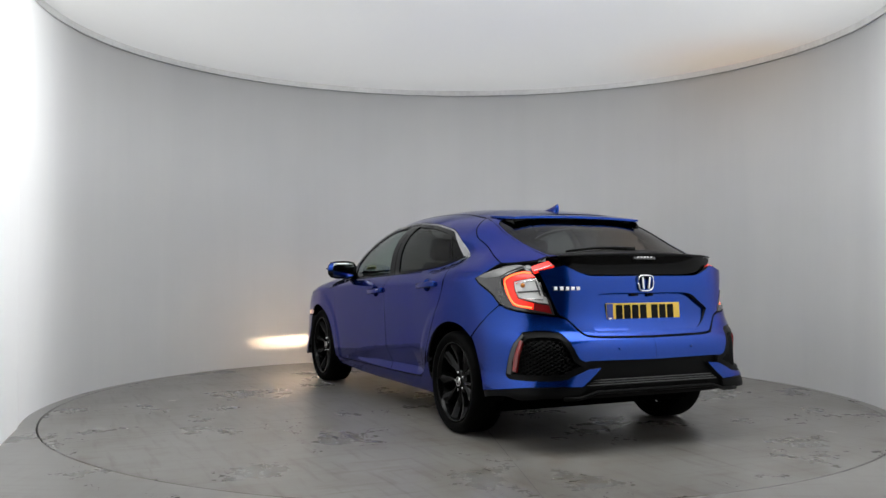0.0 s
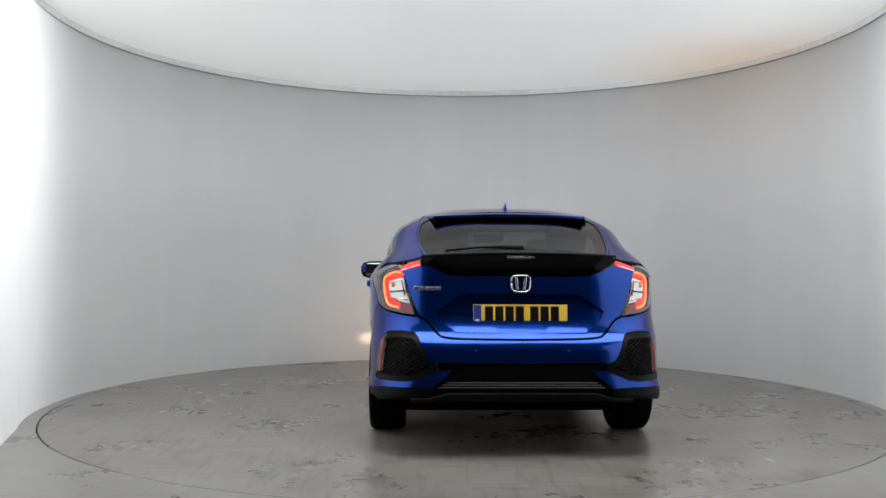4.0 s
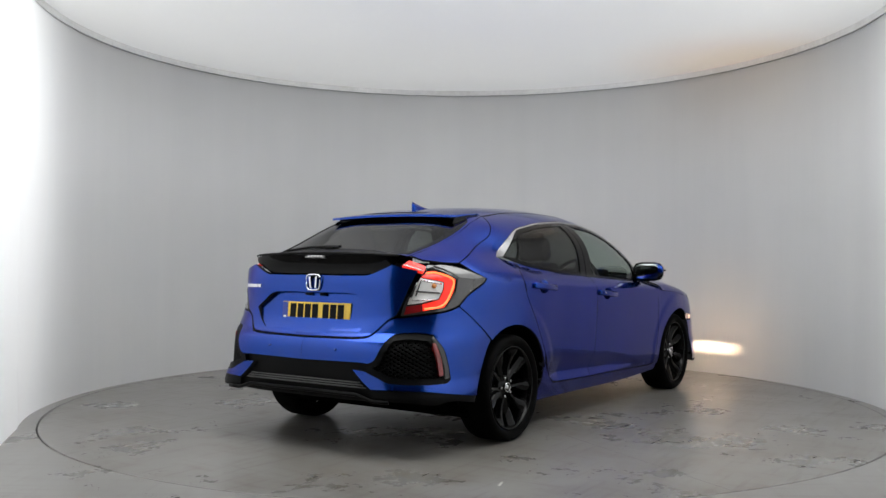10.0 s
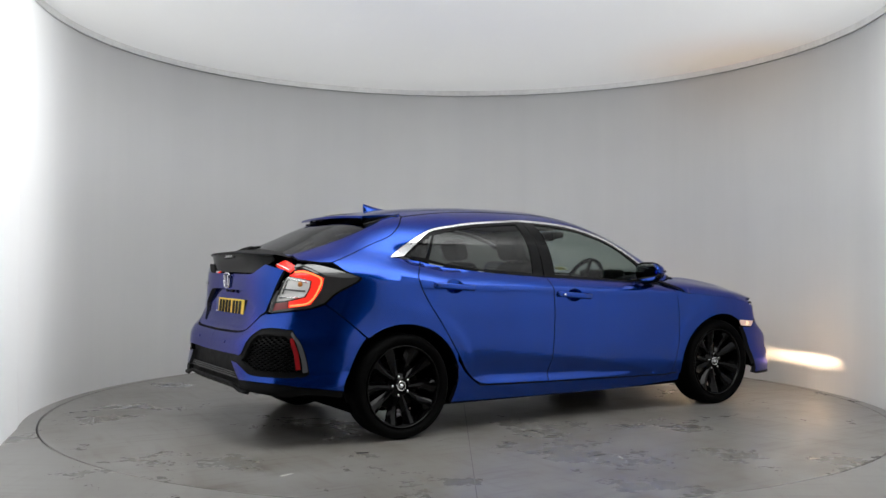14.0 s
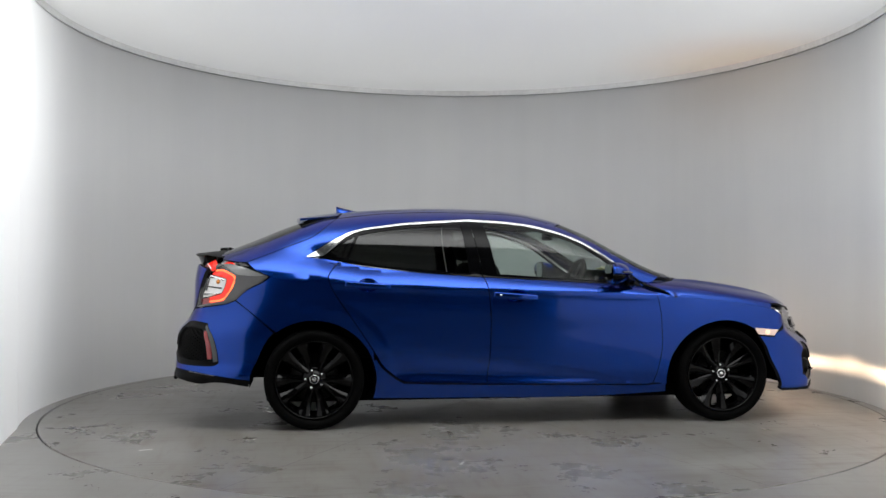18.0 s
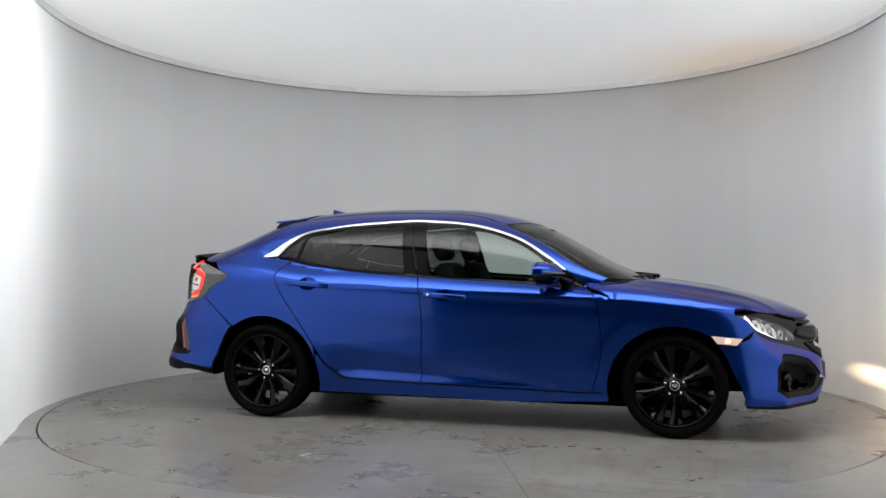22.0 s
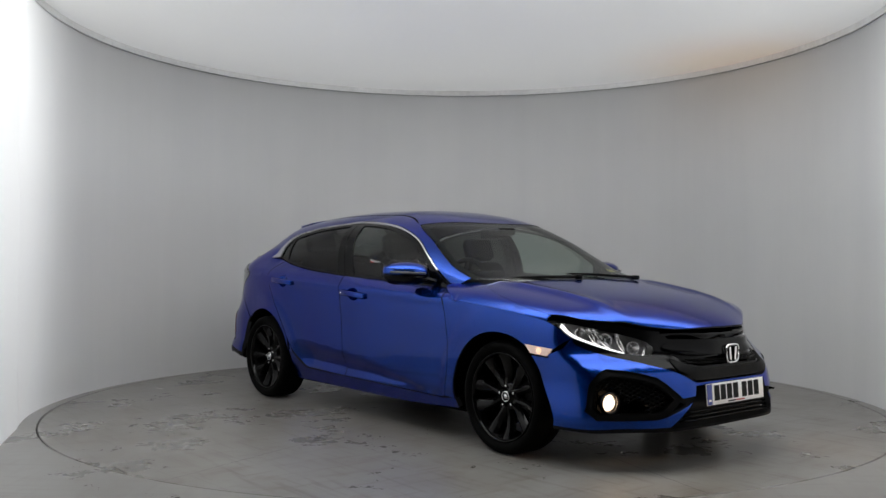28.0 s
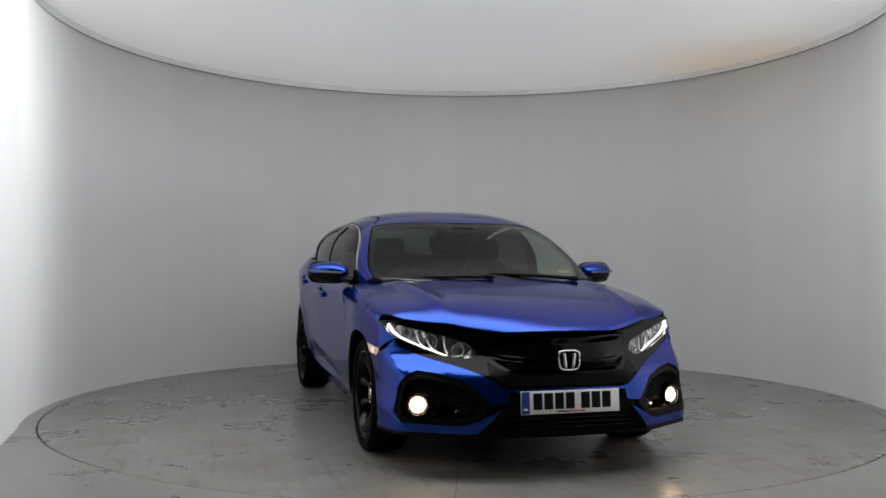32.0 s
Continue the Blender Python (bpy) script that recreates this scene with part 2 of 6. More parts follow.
def build_turntable():
    table = thing("turntable", "round grey painted vehicle turntable with radial plate joints", "turntable")
    seams = [-121.8, -69.7, -18.0, 43.0, 100.0, 161.0]
    rings = [0.02, 0.5, 1.0, 1.5, 2.0, 2.5, TABLE_R - 0.004, TABLE_R]
    for a0, a1 in zip(seams, seams[1:] + [seams[0] + 360]):
        verts, faces, n = [], [], 24
        for i in range(n + 1):
            for k, r in enumerate(rings):
                inset = 0.0018 / r
                a = radians(a0) + inset + (radians(a1 - a0) - 2 * inset) * i / n
                verts.append((r * math.cos(a), r * math.sin(a), -0.004 if k == len(rings) - 1 else 0.0))
            verts.append((verts[-1][0], verts[-1][1], -0.05))
        m = len(rings) + 1
        for i in range(n):
            for k in range(m - 1):
                faces.append((m * i + k, m * i + k + 1, m * i + m + k + 1, m * i + m + k))
        piece("deck_plate", mesh_of("deck_plate", verts, faces, TABLE_TOP, False), table)
    # a few scraps of pale tape
    for x, y, a in ((-2.05, -1.55, 20), (-0.35, -2.1, 65), (0.9, 2.0, 110)):
        me = box_mesh("tape_scrap", (0.075, 0.012, 0.001), TAPE, 0.0, (0, 0, 0.0006))
        ob = piece("tape_scrap", me, table)
        ob.location, ob.rotation_euler = (x, y, 0), (0, 0, radians(a))
    bm = bmesh.new()
    bmesh.ops.create_cone(bm, cap_ends=True, radius1=TABLE_R + 0.2, radius2=TABLE_R + 0.2, depth=0.05, segments=96, matrix=Matrix.Translation((0, 0, -0.095)))
    piece("base_frame", done("base_frame", bm, STEEL_EDGE, False), table)
    return table


build_studio()
TABLE = build_turntable()


# ---- the car's outer form ----
def profile(*pairs):
    """A smooth monotone curve through (position, value) pairs."""
    xs, ys = np.array(pairs, float).T
    if xs[0] > xs[-1]:
        xs, ys = xs[::-1], ys[::-1]
    h = np.diff(xs)
    d = np.diff(ys) / h
    m = np.zeros(len(xs))
    m[0], m[-1] = d[0], d[-1]
    for i in range(1, len(xs) - 1):
        if d[i - 1] * d[i] > 0:
            w1, w2 = 2 * h[i] + h[i - 1], h[i] + 2 * h[i - 1]
            m[i] = (w1 + w2) / (w1 / d[i - 1] + w2 / d[i])

    def f(x):
        x = np.clip(np.asarray(x, float), xs[0], xs[-1])
        i = np.clip(np.searchsorted(xs, x) - 1, 0, len(h) - 1)
        t = (x - xs[i]) / h[i]
        return (ys[i] * (1 + 2 * t) * (1 - t) ** 2 + m[i] * h[i] * t * (1 - t) ** 2
                + ys[i + 1] * t * t * (3 - 2 * t) + m[i + 1] * h[i] * t * t * (t - 1))
    return f


NOSE = profile((0.15, 2.14), (0.2, 2.19), (0.26, 2.235), (0.33, 2.245), (0.45, 2.235), (0.56, 2.225), (0.65, 2.205), (0.70, 2.175), (0.78, 2.06), (0.95, 1.9))
TAIL = profile((0.15, 2.12), (0.25, 2.2), (0.33, 2.245), (0.45, 2.25), (0.57, 2.245), (0.62, 2.225), (0.67, 2.18), (0.76, 2.145), (0.94, 2.14), (1.0, 2.13), (1.07, 2.115), (1.15, 2.08))
CREST_Z = profile((-2.2, 0.92), (-1.9, 0.95), (-1.5, 0.955), (-1.2, 0.93), (-0.8, 0.895), (-0.3, 0.875), (0.5, 0.855), (0.95, 0.835), (1.3, 0.805), (1.6, 0.765), (1.9, 0.70), (2.2, 0.64))
CREST_Y = profile((-2.2, 0.885), (-1.6, 0.893), (-1.2, 0.892), (-0.7, 0.88), (0.3, 0.88), (0.9, 0.885), (1.3, 0.903), (1.7, 0.908), (2.2, 0.90))
BELT_Z = profile((-2.1, 1.06), (-1.7, 1.07), (-1.4, 1.087), (-1.25, 1.062), (-1.0, 1.015), (-0.73, 0.99), (-0.36, 0.966), (0.0, 0.946), (0.57, 0.921), (0.9, 0.897), (1.15, 0.88))
BELT_Y = profile((-2.1, 0.72), (-1.9, 0.72), (-1.7, 0.725), (-1.4, 0.748), (-1.1, 0.783), (-0.8, 0.806), (-0.36, 0.815), (0.0, 0.812), (0.57, 0.79), (0.9, 0.752), (1.15, 0.70))
TOP_Z = profile((-2.15, 1.07), (-2.0, 1.115), (-1.772, 1.2), (-1.568, 1.285), (-1.4, 1.342), (-1.25, 1.382), (-0.9, 1.42), (-0.538, 1.432), (-0.122, 1.424), (0.086, 1.401), (0.295, 1.356), (0.504, 1.275), (0.714, 1.16), (0.925, 1.046), (1.135, 0.961), (1.3, 0.9))
HOOD_Z = profile((0.7, 0.99), (0.95, 0.972), (1.135, 0.958), (1.3, 0.936), (1.56, 0.896), (1.77, 0.858), (1.98, 0.802), (2.15, 0.735), (2.22, 0.69))
UNDER = profile((-0.2, -0.01), (0.0, 0.0), (0.1, 0.002), (0.25, 0.012), (0.4, 0.02), (0.5, 0.027), (0.58, 0.045), (0.65, 0.075), (0.75, 0.12))
CABIN_POW, HOOD_POW, PLAN_POW = 2.85, 2.4, 5.0
REAR_P = profile((-1.2, 1.6), (-1.45, 1.6), (-1.65, 1.8), (-1.885, 2.15), (-2.1, 2.3))
REAR_Q = profile((-1.2, 2.7), (-1.45, 2.6), (-1.65, 2.35), (-1.885, 2.15), (-2.1, 2.3))
TAIL_POW = profile((0.2, 8.0), (0.32, 7.6), (0.37, 6.8), (0.43, 5.9), (0.65, 5.6), (0.8, 5.2), (0.95, 5.0))
NOSE_POW = profile((0.2, 6.0), (0.3, 5.6), (0.45, 5.0), (0.6, 5.0))


CORNER = profile((0.15, 2.48), (0.3, 2.485), (0.42, 2.47), (0.49, 2.44), (0.55, 2.375), (0.61, 2.318), (0.7, 2.30), (0.8, 2.295))


def swept(x, y, z):
    """The nose's corners are planed off along a line that runs back to the sides; most at lamp height."""
    d = (x - (CORNER(z) - 0.634 * np.abs(y))) / 0.014
    return np.where(x > 1.0, x - 0.014 * np.logaddexp(0, d), x)


def planed(x, wide, z):
    """A half width held behind the planed corner."""
    return np.where(x > 1.3, wide - 0.022 * np.logaddexp(0, (wide - (CORNER(z) - x) / 0.634) / 0.022), wide)


def plan_pow(x, z):
    return np.where(x >= 0, NOSE_POW(z), TAIL_POW(z))


def tuck(x, z):
    """How far the flank draws in below the crest; less so at the bumper corners."""
    keep = np.clip((np.abs(x) - 1.55) / 0.25, 0, 1)
    keep = keep * keep * (3 - 2 * keep)
    return UNDER(CREST_Z(x) - z) * (1 - 0.72 * keep)


def plan_ratio(x, z):
    r = np.where(x >= 0, np.abs(x) / NOSE(z), np.abs(x) / TAIL(z))
    n = plan_pow(x, z)
    return np.clip(1 - np.clip(r, 0, 1) ** n, 0, 1) ** (1 / n)


def side_y(x, z):
    """Half width of the body at x and height z, cabin included."""
    x, z = np.broadcast_arrays(np.asarray(x, float), np.asarray(z, float))
    zc, yc, zb, yb, zt = CREST_Z(x), CREST_Y(x), BELT_Z(x), BELT_Y(x), TOP_Z(x)
    low = (yc - tuck(x, z)) * plan_ratio(x, z)
    # beside the doors: shoulder, then glass
    def flank(v):
        k = np.clip((v - zc) / np.maximum(zb - zc, 0.02), 0, 1)
        mid = (yc - (yc - yb) * k ** 1.7) * plan_ratio(x, v)
        h = np.clip((v - zb) / np.maximum(zt - zb, 0.02), 0, 1)
        return np.where(v <= zb, mid, belt_y(x) * (1 - h ** CABIN_POW) ** (1 / CABIN_POW))
    doors = flank(z)
    if np.any(x < -1.22):
        w = np.clip((-1.22 - x) / 0.2, 0, 1)
        w = w * w * (3 - 2 * w)
        d = 0.045 * np.clip((zt - z) / 0.12, 0, 1)
        soft = 0.2 * (flank(z - d) + flank(z - d / 2) + doors + flank(z + d / 2) + flank(z + d))
        doors = doors * (1 - w) + soft * w
    # behind them one curve runs from the shoulder to the roof
    g = np.clip((z - zc) / np.maximum(zt - zc, 0.02), 0, 1)
    rear = yc * plan_ratio(x, zc) * (1 - g ** REAR_P(x)) ** (1 / REAR_Q(x))
    f = np.clip((-1.24 - x) / 0.5, 0, 1)
    f = f * f * (3 - 2 * f)
    return planed(x, np.where(z <= zc, low, doors * (1 - f) + rear * f), z)


def belt_y(x):
    """Half width where the glass begins."""
    return BELT_Y(x) * plan_ratio(np.asarray(x, float), BELT_Z(x))


def cabin_z(x, y):
    """Height of the roof, screens and pillars over (x, y)."""
    x, y = np.broadcast_arrays(np.asarray(x, float), np.abs(np.asarray(y, float)))
    zb, yb, zt = BELT_Z(x), belt_y(x), TOP_Z(x)
    k = np.clip(y / yb, 0, 1)
    z = zb + (zt - zb) * (1 - k ** CABIN_POW) ** (1 / CABIN_POW)
    back = x < -1.1
    if np.any(back):
        xs, ys = x[back], y[back]
        lo, hi = CREST_Z(xs), TOP_Z(xs)
        for _ in range(18):
            m = 0.5 * (lo + hi)
            wide = side_y(xs, m) > ys
            lo, hi = np.where(wide, m, lo), np.where(wide, hi, m)
        z = np.array(z)
        z[back] = 0.5 * (lo + hi)
    return z


def hood_z(x, y):
    zc = CREST_Z(x)
    yc = side_y(x, zc)
    w = np.clip((x - 1.74) / 0.2, 0, 1)
    k = np.clip(np.abs(y) / np.maximum(yc * (1 + 0.06 * w * w * (3 - 2 * w)), 0.05), 0, 1)
    return zc + np.maximum(HOOD_Z(x) - zc, 0.0) * (1 - k ** HOOD_POW) ** (1 / HOOD_POW)


def end_x(y, z, front):
    """The nose (front) or tail face at (y, z)."""
    a = NOSE(z) if front else TAIL(z)
    at = 2.0 if front else -2.0
    b = CREST_Y(at) - tuck(at, np.asarray(z, float))
    n = plan_pow(at, np.asarray(z, float))
    k = np.clip(np.abs(y) / b, 0, 1)
    x = a * (1 - k ** n) ** (1 / n)
    return swept(x, y, np.asarray(z, float)) if front else -x


ARC_A = np.linspace(0, math.pi, 4001)
ARC_X = -np.sign(np.cos(ARC_A)) * np.abs(np.cos(ARC_A)) ** (2 / PLAN_POW)
ARC_Y = np.sin(ARC_A) ** (2 / PLAN_POW)
ARC_S = np.concatenate([[0], np.cumsum(np.hypot(np.diff(ARC_X) * 2.2, np.diff(ARC_Y) * 0.88))])
ARC_MID = ARC_S[2000]


def ring_point(s, z):
    """A point of the belt round the body, s metres from the tail's middle to the nose's middle."""
    cx, cy = np.interp(s, ARC_S, ARC_X), np.interp(s, ARC_S, ARC_Y)
    z = np.asarray(z, float)
    n = plan_pow(cx, z)
    r = (np.abs(cx) ** n + np.abs(cy) ** n) ** (-1 / n)
    cx, cy = cx * r, cy * r
    x = np.where(cx >= 0, NOSE(z), TAIL(z)) * cx
    zc, yc, zb, yb = CREST_Z(x), CREST_Y(x), BELT_Z(x), BELT_Y(x)
    k = np.clip((z - zc) / np.maximum(zb - zc, 0.02), 0, 1)
    y = np.where(z <= zc, yc - tuck(x, z), yc - (yc - yb) * k ** 1.7)
    g = np.clip((z - zc) / np.maximum(TOP_Z(x) - zc, 0.02), 0, 0.985)
    y = np.where((cx < 0) & (z > zc), yc * (1 - g ** REAR_P(x)) ** (1 / REAR_Q(x)), y)
    x1 = swept(x, y * cy, z + 0 * x)
    side = planed(x1, (CREST_Y(x1) - tuck(x1, z)) * plan_ratio(x1, z), z)
    w = np.where((cx > 0) & (x1 > 1.2), np.clip((1.92 - x1) / 0.12, 0, 1), 0.0)
    return np.stack([x1, y * cy * (1 - w) + side * w, z + 0 * x], -1)


def ring_s(z, x=None, y=None, front=True):
    """The s at height z of a point given by x (on the side) or by y (on the nose or tail)."""
    if x is not None:
        lo, hi = 0.0, ARC_S[-1]
        for _ in range(40):
            m = 0.5 * (lo + hi)
            if ring_point(m, z)[0] < x:
                lo = m
            else:
                hi = m
        return 0.5 * (lo + hi)
    lo, hi = (ARC_MID, ARC_S[-1]) if front else (0.0, ARC_MID)
    for _ in range(40):
        m = 0.5 * (lo + hi)
        if (ring_point(m, z)[1] > y) == front:
            lo = m
        else:
            hi = m
    return 0.5 * (lo + hi)


# ---- car materials ----
def paint_material():
    """Blue metallic basecoat with fine flake under a clear lacquer."""
    m, nt, b = material("blue_metallic_paint")
    flake = noise_of(nt, 900, 2, 0.5)
    broad = noise_of(nt, 3.0, 3)
    c = ramp(nt, mix(nt, "MIX", 0.35, flake, broad), [(0.3, (0.0025, 0.036, 0.26)), (0.7, (0.0045, 0.054, 0.36))])
    nt.links.new(c.outputs[0], b.inputs["Base Color"])
    b.inputs["Metallic"].default_value = 0.9
    b.inputs["Roughness"].default_value = 0.21
    b.inputs["Specular Tint"].default_value = (0.03, 0.13, 0.5, 1)
    b.inputs["Coat Weight"].default_value = 0.75
    b.inputs["Coat Roughness"].default_value = 0.03
    b.inputs["Coat IOR"].default_value = 1.42
    bump(nt, b, noise_of(nt, 160, 2), 0.03, 0.0006)
    return m


def glass_material(name, tint, gloss=0.045):
    """A pane: tinted see-through sheet with a mirror gloss that grows at grazing angles."""
    m, nt, b = material(name)
    nt.nodes.remove(b)
    out = nt.nodes["Material Output"]
    clear = nt.nodes.new("ShaderNodeBsdfTransparent")
    clear.inputs[0].default_value = (*tint, 1)
    shine = nt.nodes.new("ShaderNodeBsdfGlossy")
    shine.inputs["Roughness"].default_value = 0.01
    lw = node(nt, "ShaderNodeLayerWeight", Blend=0.5)
    pw = nt.nodes.new("ShaderNodeMath")
    pw.operation = "POWER"
    pw.inputs[1].default_value = 5.2
    nt.links.new(lw.outputs["Facing"], pw.inputs[0])
    fr = nt.nodes.new("ShaderNodeMapRange")
    for i, v in ((3, gloss), (4, 0.9)):
        fr.inputs[i].default_value = v
    nt.links.new(pw.outputs[0], fr.inputs[0])
    mx = nt.nodes.new("ShaderNodeMixShader")
    for a, i in ((fr.outputs[0], 0), (clear.outputs[0], 1), (shine.outputs[0], 2)):
        nt.links.new(a, mx.inputs[i])
    nt.links.new(mx.outputs[0], out.inputs[0])
    return m


PAINT = paint_material()
GLOSS_BLACK = plain("gloss_black_plastic", (0.0022, 0.0022, 0.0025), 0.09)
SATIN_BLACK = plain("satin_black_plastic", (0.0028, 0.0028, 0.003), 0.45, relief=0.0005, scale=300)
SEAM = plain("seam_shade_black", (0.004, 0.004, 0.005), 0.9)
SHADE_BLACK = plain("matt_black_shade", (0.0, 0.0, 0.0), 1.0)
SHADE_BLACK.node_tree.nodes["Principled BSDF"].inputs["Specular IOR Level"].default_value = 0.0
# near-black for liners, and for backing sheets in place of unlit depth
DARK_VOID = plain("black_liner_and_shade", (0.0015, 0.0015, 0.0015), 0.95, grain=0.3)
GREY_PLASTIC = plain("grey_plastic", (0.07, 0.07, 0.072), 0.4)
RUBBER = plain("tyre_rubber", (0.0016, 0.0016, 0.0016), 0.7, relief=0.0006, scale=120)
RIM_BLACK = plain("gloss_black_alloy", (0.0018, 0.0018, 0.002), 0.11, 0.0, 0.0)
CHROME = plain("chrome", (0.78, 0.78, 0.78), 0.1, 1.0, grain=0.03)
SATIN_CHROME = plain("satin_chrome", (0.72, 0.72, 0.72), 0.24, 1.0, grain=0.03)
BRAKE_METAL = plain("brake_disc_steel", (0.03, 0.03, 0.03), 0.45, 1.0)
TINTED = glass_material("privacy_glass", (0.15, 0.158, 0.152))
GREEN_GLASS = glass_material("door_glass", (0.74, 0.82, 0.78))
SCREEN_GLASS = glass_material("windscreen_glass", (0.42, 0.48, 0.455), 0.03)
LENS = glass_material("clear_lens", (0.93, 0.93, 0.93))
MIRROR = plain("mirror_glass", (0.34, 0.37, 0.37), 0.02, 1.0, grain=0.01)
CLOTH = plain("dark_seat_cloth", (0.011, 0.011, 0.0115), 0.85, relief=0.001, scale=200)
DASH = plain("dashboard_plastic", (0.008, 0.008, 0.008), 0.6, relief=0.0005, scale=250)
TAIL_RED = plain("lit_red_light_guide", (0.35, 0.012, 0.01), 0.25, emit=(1.0, 0.035, 0.018), glow=0.75)
TAIL_HOT = plain("bright_red_light_guide", (0.5, 0.03, 0.01), 0.25, emit=(1.0, 0.17, 0.05), glow=2.2)
TAIL_DARK = plain("smoked_lamp_plastic", (0.035, 0.033, 0.033), 0.12, coat=1.0)
TAIL_GREY = plain("grey_lamp_plastic", (0.1, 0.1, 0.1), 0.2, coat=1.0)
LAMP_GREY = plain("headlamp_housing", (0.36, 0.36, 0.365), 0.25, 0.5, grain=0.3, scale=40)
CLEAR_WHITE = plain("clear_lamp_chamber", (0.88, 0.87, 0.86), 0.3, 0.0, 0.3, grain=0.08, scale=60)
REFLECTOR = plain("lamp_reflector", (0.75, 0.75, 0.76), 0.12, 0.9, grain=0.05)
RED_REFLEX = plain("red_reflex_plastic", (0.25, 0.01, 0.012), 0.2, coat=1.0)
DRL = plain("lit_white_light_guide", (0.8, 0.8, 0.8), 0.3, emit=(1.0, 0.98, 0.95), glow=1.7)
FOG_GLOW = plain("lit_fog_lamp", (0.8, 0.75, 0.7), 0.3, emit=(1.0, 0.72, 0.50), glow=2.6)
FOG_CORE = plain("fog_lamp_bulb", (0.8, 0.75, 0.7), 0.3, emit=(1.0, 0.66, 0.40), glow=180.0)
BEAM = plain("beam_source", (0.8, 0.7, 0.6), 0.5, emit=(1.0, 0.70, 0.44), glow=20000.0)
AMBER_GLOW = plain("lit_amber_bulb", (0.8, 0.5, 0.3), 0.3, emit=(1.0, 0.62, 0.42), glow=1.1)
# faint glow put into the clear plastic for its pale pink brightness
MARKER_CLEAR = plain("clear_marker_plastic", (0.82, 0.70, 0.64), 0.2, 0.2, 0.4, emit=(1.0, 0.55, 0.38), glow=0.22, grain=0.1, scale=120)
PLATE_YELLOW = plain("yellow_plate", (0.86, 0.56, 0.06), 0.35, grain=0.04)
PLATE_WHITE = plain("white_plate", (0.90, 0.88, 0.87), 0.35, grain=0.03)
PLATE_BLUE = plain("blue_plate_band", (0.02, 0.05, 0.30), 0.35)
PLATE_INK = plain("black_plate_ink", (0.003, 0.003, 0.003), 0.6)
RED_INK = plain("red_ink", (0.5, 0.03, 0.03), 0.4)
AMBER = plain("amber_plastic", (0.6, 0.22, 0.04), 0.25, coat=0.5)
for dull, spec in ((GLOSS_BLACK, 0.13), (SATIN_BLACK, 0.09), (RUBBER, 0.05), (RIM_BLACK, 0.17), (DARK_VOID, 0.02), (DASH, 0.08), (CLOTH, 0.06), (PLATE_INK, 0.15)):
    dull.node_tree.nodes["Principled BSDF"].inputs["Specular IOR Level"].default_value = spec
STICKER = plain("yellow_sticker", (0.75, 0.65, 0.08), 0.5)


# ---- panel helpers ----
def stroke(points, per=6):
    """A smooth open curve through its points (two points: a straight line)."""
    p = np.array(points, float)
    if len(p) < 3:
        return p
    q = np.vstack([2 * p[0] - p[1], p, 2 * p[-1] - p[-2]])
    out = []
    for i in range(1, len(q) - 2):
        a, b, c, d = q[i - 1:i + 3]
        for t in np.arange(per) / per:
            out.append(0.5 * (2 * b + (c - a) * t + (2 * a - 5 * b + 4 * c - d) * t * t + (3 * b - a - 3 * c + d) * t ** 3))
    return np.vstack([out, p[-1:]])


def outline(*strokes):
    """One closed line from strokes laid end to end; their meeting points are corners."""
    pts = []
    for s in strokes:
        for q in stroke(s):
            if not pts or np.hypot(*(q - pts[-1])) > 1e-4:
                pts.append(q)
    if np.hypot(*(pts[0] - pts[-1])) < 1e-4:
        pts.pop()
    return np.array(pts)


def resample(loop, step):
    out = []
    n = len(loop)
    for i in range(n):
        a, b = loop[i], loop[(i + 1) % n]
        k = max(1, int(math.ceil(np.hypot(*(b - a)) / step)))
        for j in range(k):
            out.append(a + (b - a) * j / k)
    return np.array(out)


def area2(loop):
    x, y = loop.T
    return float(np.sum(x * np.roll(y, -1) - y * np.roll(x, -1)))


def shrink(loop, d):
    """Moves a closed line inwards by d."""
    if d == 0:
        return loop
    if area2(loop) < 0:
        loop = loop[::-1]
    e = np.roll(loop, -1, 0) - loop
    e /= np.maximum(np.linalg.norm(e, axis=1), 1e-9)[:, None]
    n = np.stack([-e[:, 1], e[:, 0]], 1)
    m = n + np.roll(n, 1, 0)
    m /= np.maximum((m * m).sum(1) / 2, 0.6)[:, None]
    return loop + m * d


def inside(loop, p):
    x, y = p[:, 0], p[:, 1]
    res = np.zeros(len(p), bool)
    a, b = loop, np.roll(loop, -1, 0)
    for (x0, y0), (x1, y1) in zip(a, b):
        hit = ((y0 > y) != (y1 > y))
        res ^= hit & (x < (x1 - x0) * (y - y0) / ((y1 - y0) if y1 != y0 else 1e-9) + x0)
    return res


def near(loop, p, d):
    a, b = loop, np.roll(loop, -1, 0)
    ok = np.ones(len(p), bool)
    for q, r in zip(a, b):
        v = r - q
        t = np.clip(((p - q) @ v) / max(v @ v, 1e-12), 0, 1)
        ok &= np.linalg.norm(p - (q + t[:, None] * v), axis=1) > d
    return ok


